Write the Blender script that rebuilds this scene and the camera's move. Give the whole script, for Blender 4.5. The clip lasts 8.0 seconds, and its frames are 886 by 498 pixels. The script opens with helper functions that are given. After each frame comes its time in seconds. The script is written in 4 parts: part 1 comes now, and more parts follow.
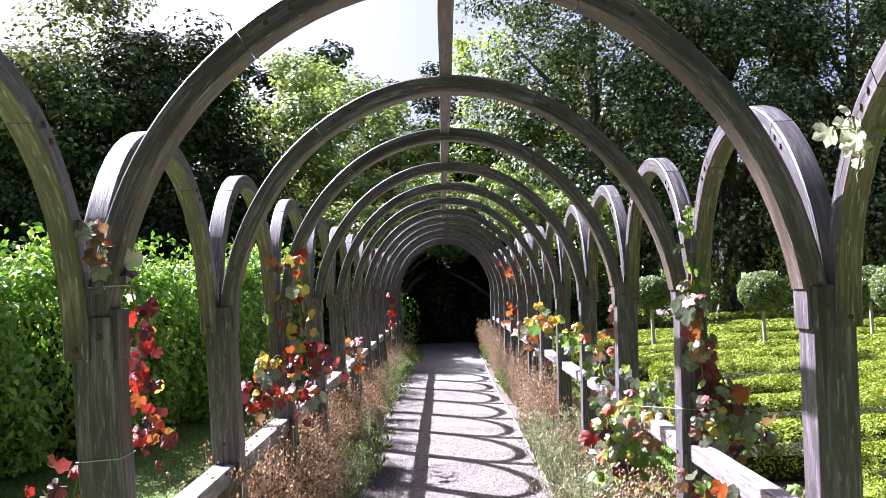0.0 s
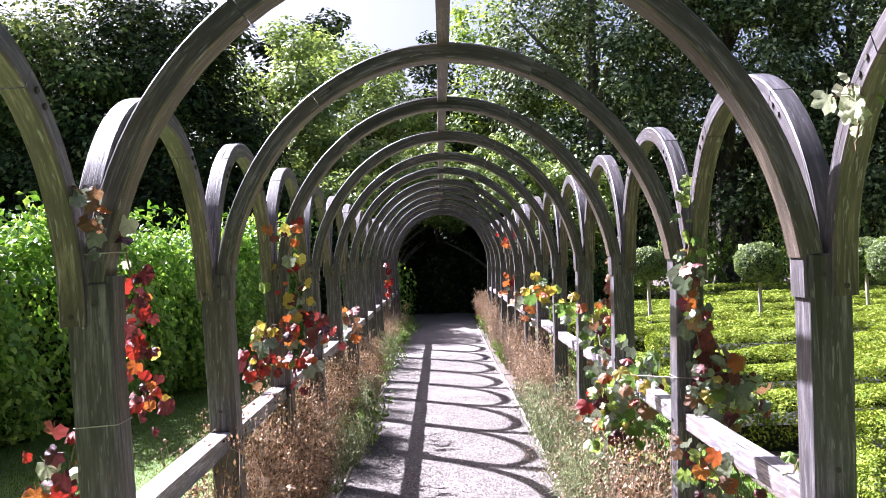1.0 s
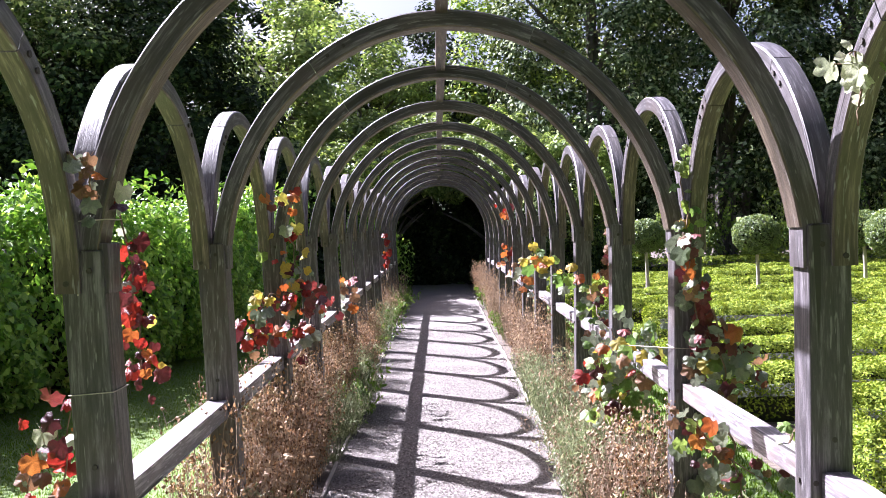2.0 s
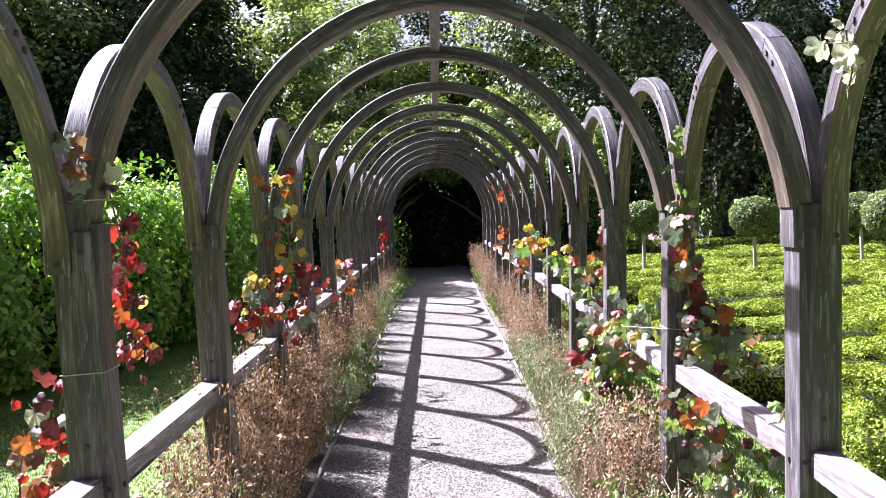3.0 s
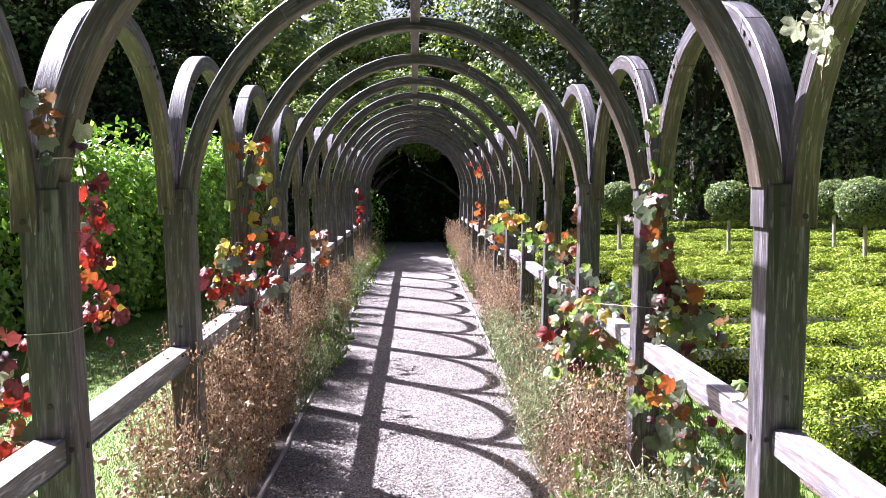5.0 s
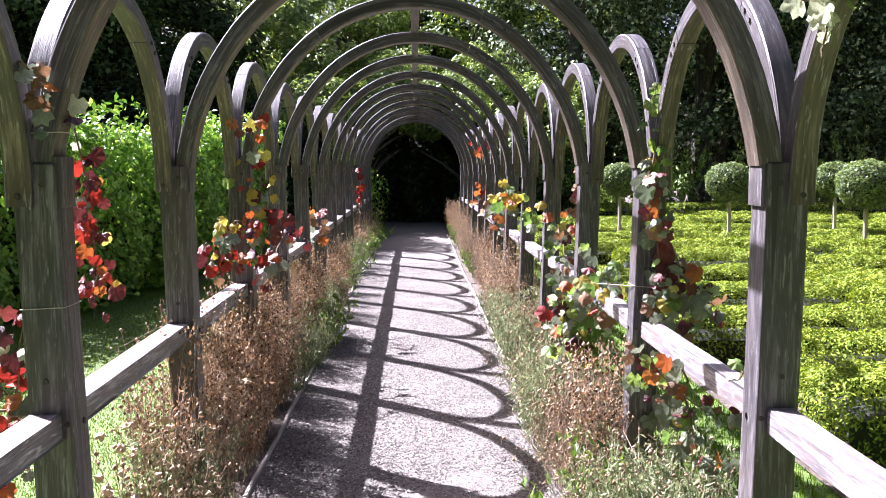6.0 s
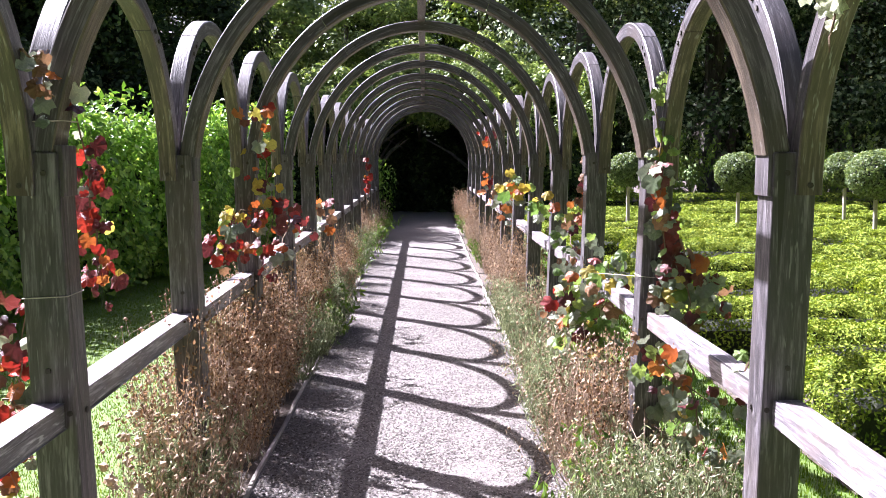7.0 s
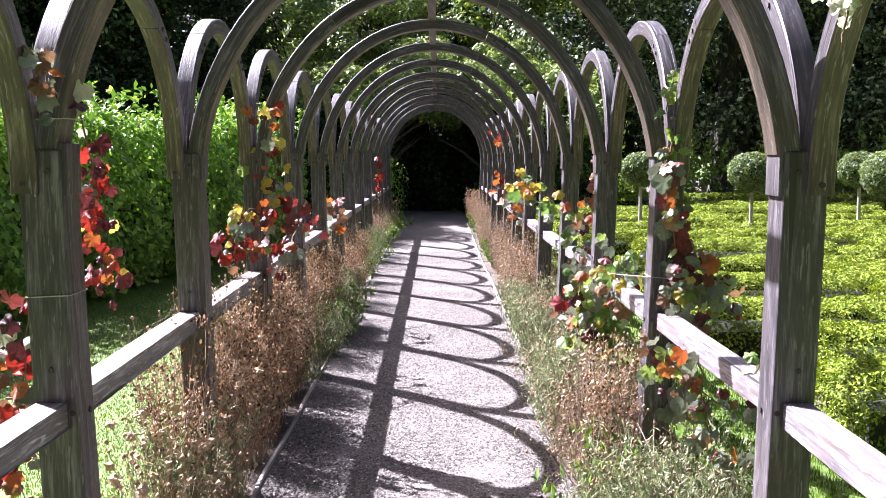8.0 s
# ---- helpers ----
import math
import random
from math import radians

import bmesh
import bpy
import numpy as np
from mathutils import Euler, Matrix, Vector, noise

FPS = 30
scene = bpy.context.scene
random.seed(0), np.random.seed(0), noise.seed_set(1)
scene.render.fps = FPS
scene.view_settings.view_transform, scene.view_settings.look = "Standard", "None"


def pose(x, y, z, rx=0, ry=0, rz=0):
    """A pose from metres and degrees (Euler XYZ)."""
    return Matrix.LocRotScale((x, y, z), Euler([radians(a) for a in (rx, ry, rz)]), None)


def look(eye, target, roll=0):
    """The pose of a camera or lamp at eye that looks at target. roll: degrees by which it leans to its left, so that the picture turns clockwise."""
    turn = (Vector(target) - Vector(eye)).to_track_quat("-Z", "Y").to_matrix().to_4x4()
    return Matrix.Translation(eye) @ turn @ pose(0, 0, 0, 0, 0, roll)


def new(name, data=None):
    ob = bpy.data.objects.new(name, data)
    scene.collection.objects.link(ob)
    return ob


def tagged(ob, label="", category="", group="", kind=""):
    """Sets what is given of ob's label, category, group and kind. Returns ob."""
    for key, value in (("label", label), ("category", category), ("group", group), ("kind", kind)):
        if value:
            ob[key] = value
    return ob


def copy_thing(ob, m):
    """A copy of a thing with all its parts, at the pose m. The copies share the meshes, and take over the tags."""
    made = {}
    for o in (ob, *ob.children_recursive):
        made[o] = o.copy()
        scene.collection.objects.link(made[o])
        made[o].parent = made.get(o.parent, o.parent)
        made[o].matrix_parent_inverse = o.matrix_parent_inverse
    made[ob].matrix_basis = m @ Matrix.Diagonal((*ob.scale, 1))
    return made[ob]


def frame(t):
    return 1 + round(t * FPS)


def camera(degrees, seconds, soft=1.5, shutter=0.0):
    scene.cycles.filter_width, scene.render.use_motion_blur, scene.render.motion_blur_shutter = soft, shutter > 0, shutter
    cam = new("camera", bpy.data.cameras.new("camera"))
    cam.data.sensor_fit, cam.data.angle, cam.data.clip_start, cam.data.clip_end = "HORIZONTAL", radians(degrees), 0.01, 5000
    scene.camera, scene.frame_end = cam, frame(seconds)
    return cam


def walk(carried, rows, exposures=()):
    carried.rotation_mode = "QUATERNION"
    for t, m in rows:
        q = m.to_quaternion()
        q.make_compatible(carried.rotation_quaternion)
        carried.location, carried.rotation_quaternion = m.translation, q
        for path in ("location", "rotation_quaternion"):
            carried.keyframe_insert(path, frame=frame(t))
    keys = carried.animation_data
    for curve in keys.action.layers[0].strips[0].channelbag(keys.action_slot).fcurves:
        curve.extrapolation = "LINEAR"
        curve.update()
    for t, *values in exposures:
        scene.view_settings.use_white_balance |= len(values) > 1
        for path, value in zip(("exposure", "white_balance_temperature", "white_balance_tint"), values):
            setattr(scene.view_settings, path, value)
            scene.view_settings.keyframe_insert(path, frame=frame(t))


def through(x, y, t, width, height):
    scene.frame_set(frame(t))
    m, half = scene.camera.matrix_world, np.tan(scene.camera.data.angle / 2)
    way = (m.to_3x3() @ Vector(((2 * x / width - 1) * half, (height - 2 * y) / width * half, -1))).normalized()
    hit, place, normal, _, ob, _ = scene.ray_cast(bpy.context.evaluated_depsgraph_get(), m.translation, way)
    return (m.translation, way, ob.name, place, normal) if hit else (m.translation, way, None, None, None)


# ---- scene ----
cam = camera(49.78, 8.0, soft=0.7)
PATH = [
    (0, (-0.0512, -0.0000, 1.7052), (-0.0320, 9.9934, 2.0673), -2.484),
    (0.5, (-0.0491, 0.0005, 1.6999), (-0.0014, 9.9975, 1.9399), -2.756),
    (1, (-0.0495, 0.0066, 1.6960), (-0.0137, 10.0064, 1.7527), -2.337),
    (1.5, (-0.0525, 0.0233, 1.6906), (-0.0175, 10.0226, 1.5754), -2.100),
    (3, (-0.0259, 0.0239, 1.6797), (0.0290, 10.0147, 1.2543), -2.152),
    (3.5, (-0.0241, 0.0251, 1.6737), (0.0437, 10.0116, 1.1575), -1.876),
    (4, (-0.0213, 0.0226, 1.6705), (0.1629, 10.0040, 1.0889), -1.178),
    (4.5, (-0.0158, 0.0242, 1.6671), (0.2460, 10.0023, 1.0603), -0.678),
    (6, (0.0015, 0.0338, 1.6504), (0.2859, 9.9909, 0.7696), -0.067),
    (6.5, (0.0089, 0.0384, 1.6493), (0.2717, 9.9911, 0.7140), -0.025),
    (7, (0.0165, 0.0500, 1.6489), (0.2126, 9.9992, 0.6617), 0.010),
    (7.5, (0.0248, 0.0641, 1.6481), (0.1679, 10.0135, 0.6538), 0.065),
    (8, (0.0357, 0.0792, 1.6478), (0.1008, 10.0293, 0.6518), 0.121),
]
walk(cam, [(t, look(eye, target, roll)) for t, eye, target, roll in PATH],
     exposures=((0.0, 2.62, 5700, 27), (8.0, 2.54, 5750, 27)))

# world, sun, exposure
SUN_FROM = Vector((-0.755, 0.64, 1.0)).normalized()   # towards the sun
w = bpy.data.worlds.new("sky")
scene.world = w
w.use_nodes = True
nt = w.node_tree
sky = nt.nodes.new("ShaderNodeTexSky")
sky.sky_type = "NISHITA"
sky.sun_disc = False
sky.sun_elevation = math.asin(SUN_FROM.z)
sky.sun_rotation = math.atan2(SUN_FROM.x, SUN_FROM.y)
sky.dust_density = 6.0
sky.air_density = 0.8
nt.links.new(sky.outputs[0], nt.nodes["Background"].inputs[0])
nt.nodes["Background"].inputs[1].default_value = 0.036
sun = new("sun", bpy.data.lights.new("sun", "SUN"))
sun.data.energy = 5.0
sun.data.angle = radians(0.53)
sun.data.color = (1.0, 0.965, 0.92)
sun.matrix_world = look(SUN_FROM * 40, (0, 0, 0))


# ---- materials ----
def material(name, rough=0.8):
    m = bpy.data.materials.new(name)
    m.use_nodes = True
    t = m.node_tree
    b = t.nodes["Principled BSDF"]
    b.inputs["Roughness"].default_value = rough
    return m, t, b


def node(t, kind, **inputs):
    n = t.nodes.new("ShaderNode" + kind)
    for k, v in inputs.items():
        n.inputs[k.replace("_", " ")].default_value = v
    return n


def ramp(t, fac, stops):
    n = t.nodes.new("ShaderNodeValToRGB")
    e = n.color_ramp.elements
    while len(e) < len(stops):
        e.new(0.5)
    for i, (p, c) in enumerate(stops):
        e[i].position = p
        e[i].color = (*c, 1)
    t.links.new(fac, n.inputs[0])
    return n.outputs[0]


def mix(t, fac, a, b, mode="MIX"):
    n = t.nodes.new("ShaderNodeMix")
    n.data_type, n.blend_type = "RGBA", mode
    for sock, v in ((n.inputs[0], fac), (n.inputs[6], a), (n.inputs[7], b)):
        if isinstance(v, (int, float)):
            sock.default_value = v
        elif isinstance(v, tuple):
            sock.default_value = (*v, 1)
        else:
            t.links.new(v, sock)
    return n.outputs[2]


def coords(t, scale=(1, 1, 1), world=True):
    """Position, stretched by scale: of the world, or of the object shifted by its own random number."""
    mp = t.nodes.new("ShaderNodeMapping")
    mp.inputs["Scale"].default_value = scale
    if world:
        g = t.nodes.new("ShaderNodeNewGeometry")
        t.links.new(g.outputs["Position"], mp.inputs[0])
    else:
        g = t.nodes.new("ShaderNodeTexCoord")
        i = t.nodes.new("ShaderNodeObjectInfo")
        s = t.nodes.new("ShaderNodeVectorMath")
        s.operation = "SCALE"
        s.inputs[0].default_value = (31, 17, 23)
        t.links.new(i.outputs["Random"], s.inputs["Scale"])
        a = t.nodes.new("ShaderNodeVectorMath")
        t.links.new(g.outputs["Object"], a.inputs[0])
        t.links.new(s.outputs[0], a.inputs[1])
        t.links.new(a.outputs[0], mp.inputs[0])
    return mp.outputs[0]


def noise_tex(t, vec, scale, detail=4, rough=0.55):
    n = node(t, "TexNoise", Scale=scale, Detail=detail, Roughness=rough)
    t.links.new(vec, n.inputs["Vector"])
    return n.outputs[0]


def bump(t, b, height, strength, dist):
    n = node(t, "Bump", Strength=strength, Distance=dist)
    t.links.new(height, n.inputs["Height"])
    t.links.new(n.outputs[0], b.inputs["Normal"])


def wood(name, axis, pale=1.0, tone=(1.0, 0.90, 0.955), old=0.6):
    """Weathered grey oak, its grain along one axis of the object (x, y, z) or along a bent timber ("r")."""
    m, t, b = material(name, 0.46)
    st = {"x": (3, 42, 42), "y": (42, 3, 42), "z": (42, 42, 3), "r": (3, 42, 42)}[axis]

    def place(scale):
        if axis != "r":
            return coords(t, scale, False)
        at = t.nodes.new("ShaderNodeAttribute")
        at.attribute_name = "grain"
        inf = t.nodes.new("ShaderNodeObjectInfo")
        add = t.nodes.new("ShaderNodeVectorMath")
        t.links.new(at.outputs["Vector"], add.inputs[0])
        t.links.new(inf.outputs["Random"], add.inputs[1])
        mp = t.nodes.new("ShaderNodeMapping")
        mp.inputs["Scale"].default_value = scale
        t.links.new(add.outputs[0], mp.inputs[0])
        return mp.outputs[0]

    grain = noise_tex(t, place(st), 1.7, 7, 0.68)
    fine = noise_tex(t, place(tuple(v * 3.2 for v in st)), 1.5, 4, 0.7)
    big = noise_tex(t, place((2.2, 2.2, 2.2)), 1.6, 4)
    crack = noise_tex(t, place(tuple(v * (0.25 if v < 5 else 0.7) for v in st)), 0.9, 2)
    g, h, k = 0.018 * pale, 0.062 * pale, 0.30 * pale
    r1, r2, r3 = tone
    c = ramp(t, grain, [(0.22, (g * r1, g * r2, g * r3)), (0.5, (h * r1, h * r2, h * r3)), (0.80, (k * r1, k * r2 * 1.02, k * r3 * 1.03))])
    c = mix(t, 0.4, c, ramp(t, fine, [(0.3, (0.6, 0.6, 0.6)), (0.7, (1.3, 1.3, 1.3))]), "MULTIPLY")
    c = mix(t, ramp(t, big, [(0.45, (0, 0, 0)), (0.75, (old, old, old))]), c, (0.085 * pale, 0.062 * pale, 0.048 * pale))
    fleck = noise_tex(t, place(tuple(v * (4.0 if v < 5 else 2.0) for v in st)), 1.1, 2)
    c = mix(t, ramp(t, fleck, [(0.62, (0, 0, 0)), (0.70, (0.55, 0.55, 0.55))]), c, (0.28 * pale, 0.272 * pale, 0.268 * pale))
    split = ramp(t, crack, [(0.315, (1, 1, 1)), (0.335, (0, 0, 0))])
    c = mix(t, split, c, (0.03, 0.026, 0.024))
    t.links.new(c, b.inputs["Base Color"])
    rel = mix(t, split, mix(t, 0.4, grain, fine), (0, 0, 0))
    bump(t, b, rel, 0.6, 0.004)
    return m


def leafy(name, stops, rough=0.45, through=0.35, glow=(1.25, 1.15, 0.55)):
    """Leaves: colour by the single leaf, some of the light passing through."""
    m, t, b = material(name, rough)
    g = t.nodes.new("ShaderNodeNewGeometry")
    c = ramp(t, g.outputs["Random Per Island"], stops)
    n = noise_tex(t, coords(t), 30, 2)
    c = mix(t, 0.45, c, ramp(t, n, [(0.3, (0.55, 0.55, 0.5)), (0.7, (1.25, 1.25, 1.1))]), "MULTIPLY")
    t.links.new(c, b.inputs["Base Color"])
    b.inputs["Specular IOR Level"].default_value = 0.35 if rough < 0.6 else 0.12
    tr = t.nodes.new("ShaderNodeBsdfTranslucent")
    c2 = mix(t, 1.0, c, glow, "MULTIPLY")
    t.links.new(c2, tr.inputs[0])
    mx = t.nodes.new("ShaderNodeMixShader")
    mx.inputs[0].default_value = through
    t.links.new(b.outputs[0], mx.inputs[1])
    t.links.new(tr.outputs[0], mx.inputs[2])
    t.links.new(mx.outputs[0], t.nodes["Material Output"].inputs[0])
    return m


def plain(name, c1, c2, scale, rough=0.85, strength=0.4, dist=0.01, stretch=(1, 1, 1)):
    m, t, b = material(name, rough)
    n = noise_tex(t, coords(t, stretch), scale, 6, 0.65)
    n2 = noise_tex(t, coords(t, stretch), scale * 0.13, 3)
    c = ramp(t, n, [(0.32, c1), (0.68, c2)])
    c = mix(t, 0.5, c, ramp(t, n2, [(0.3, (0.65, 0.65, 0.65)), (0.7, (1.25, 1.25, 1.25))]), "MULTIPLY")
    t.links.new(c, b.inputs["Base Color"])
    bump(t, b, n, strength, dist)
    return m


def gravel_mat():
    m, t, b = material("gravel", 0.9)
    v = coords(t)
    vo = node(t, "TexVoronoi", Scale=85.0)
    t.links.new(v, vo.inputs["Vector"])
    big = noise_tex(t, v, 1.3, 4)
    fine = noise_tex(t, v, 160, 3)
    c = ramp(t, vo.outputs["Color"], [(0.1, (0.09, 0.077, 0.070)), (0.5, (0.155, 0.138, 0.128)), (0.9, (0.23, 0.209, 0.197))])
    c = mix(t, 0.6, c, ramp(t, vo.outputs["Distance"], [(0.0, (1.1, 1.1, 1.1)), (0.8, (0.50, 0.48, 0.47))]), "MULTIPLY")
    c = mix(t, 0.5, c, ramp(t, big, [(0.3, (0.7, 0.68, 0.66)), (0.7, (1.2, 1.2, 1.2))]), "MULTIPLY")
    t.links.new(c, b.inputs["Base Color"])
    bump(t, b, mix(t, 0.3, vo.outputs["Distance"], fine), 0.55, -0.006)
    return m


WOOD_Z, WOOD_R = (wood("oak_" + a, a) for a in "zr")
# the rails' paler oak has the sun's glare put into its colour
RAIL_WOOD = wood("oak_rail_glare", "y", 2.7)
BROWN_Y = wood("oak_ridge", "y", 1.1, (1.0, 0.76, 0.54), 0.8)
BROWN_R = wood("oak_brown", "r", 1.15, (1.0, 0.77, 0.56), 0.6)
PEG = plain("peg_wood", (0.03, 0.026, 0.022), (0.07, 0.06, 0.05), 60)
GRAVEL = gravel_mat()
SOIL = plain("soil", (0.05, 0.038, 0.028), (0.13, 0.10, 0.075), 22, strength=0.8, dist=0.03)
TURF = plain("turf_ground", (0.062, 0.112, 0.014), (0.105, 0.165, 0.024), 14, strength=0.6, dist=0.02)
BARK = plain("bark", (0.05, 0.042, 0.033), (0.16, 0.14, 0.115), 18, strength=0.8, dist=0.03, stretch=(1, 1, 0.25))
G_HEDGE = leafy("hedge_leaf", [(0.0, (0.07, 0.17, 0.02)), (0.5, (0.17, 0.34, 0.04)), (1.0, (0.40, 0.57, 0.13))], through=0.3, glow=(1.15, 1.12, 0.6))
G_BOX = leafy("box_leaf", [(0.0, (0.08, 0.13, 0.013)), (0.6, (0.22, 0.30, 0.032)), (1.0, (0.40, 0.47, 0.065))], rough=0.62, through=0.2, glow=(1.15, 1.12, 0.6))
G_BALL = leafy("topiary_leaf", [(0.0, (0.08, 0.13, 0.055)), (1.0, (0.23, 0.31, 0.145))])
G_LIGHT = leafy("light_tree_leaf", [(0.0, (0.11, 0.20, 0.04)), (0.6, (0.22, 0.33, 0.07)), (1.0, (0.36, 0.46, 0.12))])
# near-black leaves: the shade of the wood is put into their colour
G_SHADE = leafy("shaded_tree_leaf", [(0.0, (0.012, 0.024, 0.008)), (0.7, (0.032, 0.054, 0.018)), (1.0, (0.11, 0.155, 0.06))], rough=0.65, through=0.1)
GRASS = leafy("grass_blade", [(0.0, (0.06, 0.14, 0.010)), (1.0, (0.13, 0.21, 0.016))], 0.95, 0.35)
# G_MID and G_WOOD: sunlit and shaded leaves painted in as bright and near-black tones
G_MID = leafy("mid_tree_leaf", [(0.0, (0.03, 0.055, 0.02)), (0.55, (0.12, 0.18, 0.065)), (1.0, (0.42, 0.49, 0.23))], rough=0.6, through=0.15)
G_WOOD = leafy("wood_leaf", [(0.0, (0.02, 0.04, 0.014)), (0.5, (0.09, 0.135, 0.05)), (0.8, (0.26, 0.33, 0.16)), (1.0, (0.52, 0.58, 0.34))], rough=0.6, through=0.1)
DRIED = (1.15, 1.0, 0.85)
DRY = leafy("dead_leaf", [(0.0, (0.05, 0.028, 0.02)), (0.45, (0.25, 0.15, 0.085)), (0.8, (0.50, 0.34, 0.21)), (1.0, (0.70, 0.56, 0.40))], 0.8, 0.25, DRIED)
G_YEL = leafy("yellow_green_leaf", [(0.0, (0.10, 0.16, 0.045)), (0.6, (0.22, 0.31, 0.09)), (1.0, (0.40, 0.48, 0.18))], glow=(1.15, 1.1, 0.65))
STRAW = plain("dry_stem", (0.20, 0.135, 0.09), (0.44, 0.34, 0.25), 30)
PALE_DRY = leafy("bleached_leaf", [(0.0, (0.12, 0.08, 0.055)), (0.5, (0.31, 0.225, 0.155)), (1.0, (0.60, 0.50, 0.38))], 0.85, 0.3, DRIED)
SEED = leafy("seed_head", [(0.0, (0.20, 0.13, 0.085)), (1.0, (0.52, 0.40, 0.29))], 0.85, 0.1, DRIED)
SAGE = leafy("grey_green_leaf", [(0.0, (0.13, 0.165, 0.085)), (0.6, (0.31, 0.355, 0.22)), (1.0, (0.52, 0.55, 0.40))], 0.7, 0.25, (1.1, 1.1, 0.8))
FRESH = leafy("fresh_leaf", [(0.0, (0.06, 0.13, 0.02)), (1.0, (0.17, 0.28, 0.05))], 0.5, 0.3)
GREEN_STEM = plain("green_stem", (0.10, 0.13, 0.05), (0.22, 0.25, 0.12), 30)
VINE_STEM = plain("vine_stem", (0.10, 0.06, 0.035), (0.24, 0.16, 0.10), 40)
TWINE = plain("twine", (0.35, 0.31, 0.25), (0.55, 0.50, 0.42), 300)


def vine_leaf_mat(name, c1, c2, rough=0.5, through=0.4):
    """Vine leaf: colour between two tones by the leaf, with blotches and paler veins."""
    m, t, b = material(name, rough)
    i = t.nodes.new("ShaderNodeObjectInfo")
    c = ramp(t, i.outputs["Random"], [(0.0, c1), (1.0, c2)])
    n = noise_tex(t, coords(t, (1, 1, 1), False), 22, 3)
    c = mix(t, 0.6, c, ramp(t, n, [(0.3, (0.45, 0.45, 0.45)), (0.7, (1.4, 1.35, 1.2))]), "MULTIPLY")
    t.links.new(c, b.inputs["Base Color"])
    tr = t.nodes.new("ShaderNodeBsdfTranslucent")
    t.links.new(c, tr.inputs[0])
    mx = t.nodes.new("ShaderNodeMixShader")
    mx.inputs[0].default_value = through
    t.links.new(b.outputs[0], mx.inputs[1])
    t.links.new(tr.outputs[0], mx.inputs[2])
    t.links.new(mx.outputs[0], t.nodes["Material Output"].inputs[0])
    bump(t, b, n, 0.4, 0.01)
    return m


VINE = {
    "red": vine_leaf_mat("red_vine_leaf", (0.20, 0.011, 0.010), (0.42, 0.04, 0.02), 0.45, 0.35),
    "orange": vine_leaf_mat("orange_vine_leaf", (0.36, 0.085, 0.018), (0.52, 0.19, 0.04), 0.45, 0.35),
    "yellow": vine_leaf_mat("yellow_vine_leaf", (0.55, 0.40, 0.05), (0.50, 0.46, 0.09), 0.5, 0.4),
    "wine": vine_leaf_mat("wine_red_vine_leaf", (0.07, 0.015, 0.02), (0.20, 0.035, 0.03), 0.4, 0.25),
    "green": vine_leaf_mat("green_vine_leaf", (0.10, 0.20, 0.04), (0.28, 0.38, 0.08), 0.4, 0.4),
    "grey": vine_leaf_mat("dull_green_vine_leaf", (0.13, 0.17, 0.11), (0.30, 0.33, 0.24), 0.35, 0.2),
    "pale": vine_leaf_mat("pale_vine_leaf", (0.42, 0.47, 0.30), (0.60, 0.62, 0.46), 0.4, 0.35),
    "brown": vine_leaf_mat("brown_vine_leaf", (0.16, 0.08, 0.04), (0.34, 0.19, 0.10), 0.6, 0.25),
}


# ---- building helpers ----
def mesh_of(name, verts, faces, mat, smooth=False):
    me = bpy.data.meshes.new(name)
    me.from_pydata([tuple(v) for v in verts], [], faces)
    me.materials.append(mat)
    if smooth:
        me.shade_smooth()
    me.update()
    return me


def part(name, bm, mat, parent=None, label=""):
    """Links a bmesh (or a ready mesh) as one object under a thing."""
    if isinstance(bm, bpy.types.Mesh):
        me = bm
    else:
        me = bpy.data.meshes.new(name)
        bm.to_mesh(me)
        bm.free()
        me.materials.append(mat)
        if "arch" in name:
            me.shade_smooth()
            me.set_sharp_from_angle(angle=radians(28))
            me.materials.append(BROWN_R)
    ob = new(name, me)
    if parent:
        ob.parent = parent
    if label:
        tagged(ob, label)
    return ob


def box(x0, x1, y0, y1, z0, z1, bevel=0.0, seg=2, bm=None):
    own = bmesh.new()
    bmesh.ops.create_cube(own, size=1)
    for v in own.verts:
        v.co = Vector(((x0 + x1) / 2 + v.co.x * (x1 - x0), (y0 + y1) / 2 + v.co.y * (y1 - y0), (z0 + z1) / 2 + v.co.z * (z1 - z0)))
    if bevel:
        bmesh.ops.bevel(own, geom=own.edges[:], offset=bevel, segments=seg, affect="EDGES", profile=0.6)
    if bm is None:
        return own
    me = bpy.data.meshes.new("tmp")
    own.to_mesh(me)
    own.free()
    bm.from_mesh(me)
    bpy.data.meshes.remove(me)
    return bm


def rod(bm, a, b, r0, r1=None, sides=6, caps=True):
    """A tapered rod from a to b."""
    r1 = r0 if r1 is None else r1
    a, b = Vector(a), Vector(b)
    q = (b - a).to_track_quat("Z", "Y")
    rings = []
    for c, r in ((a, r0), (b, r1)):
        rings.append([bm.verts.new(c + q @ Vector((r * math.cos(k * math.tau / sides), r * math.sin(k * math.tau / sides), 0))) for k in range(sides)])
    for k in range(sides):
        bm.faces.new((rings[0][k], rings[0][(k + 1) % sides], rings[1][(k + 1) % sides], rings[1][k]))
    if caps:
        bm.faces.new(rings[0][::-1])
        bm.faces.new(rings[1])


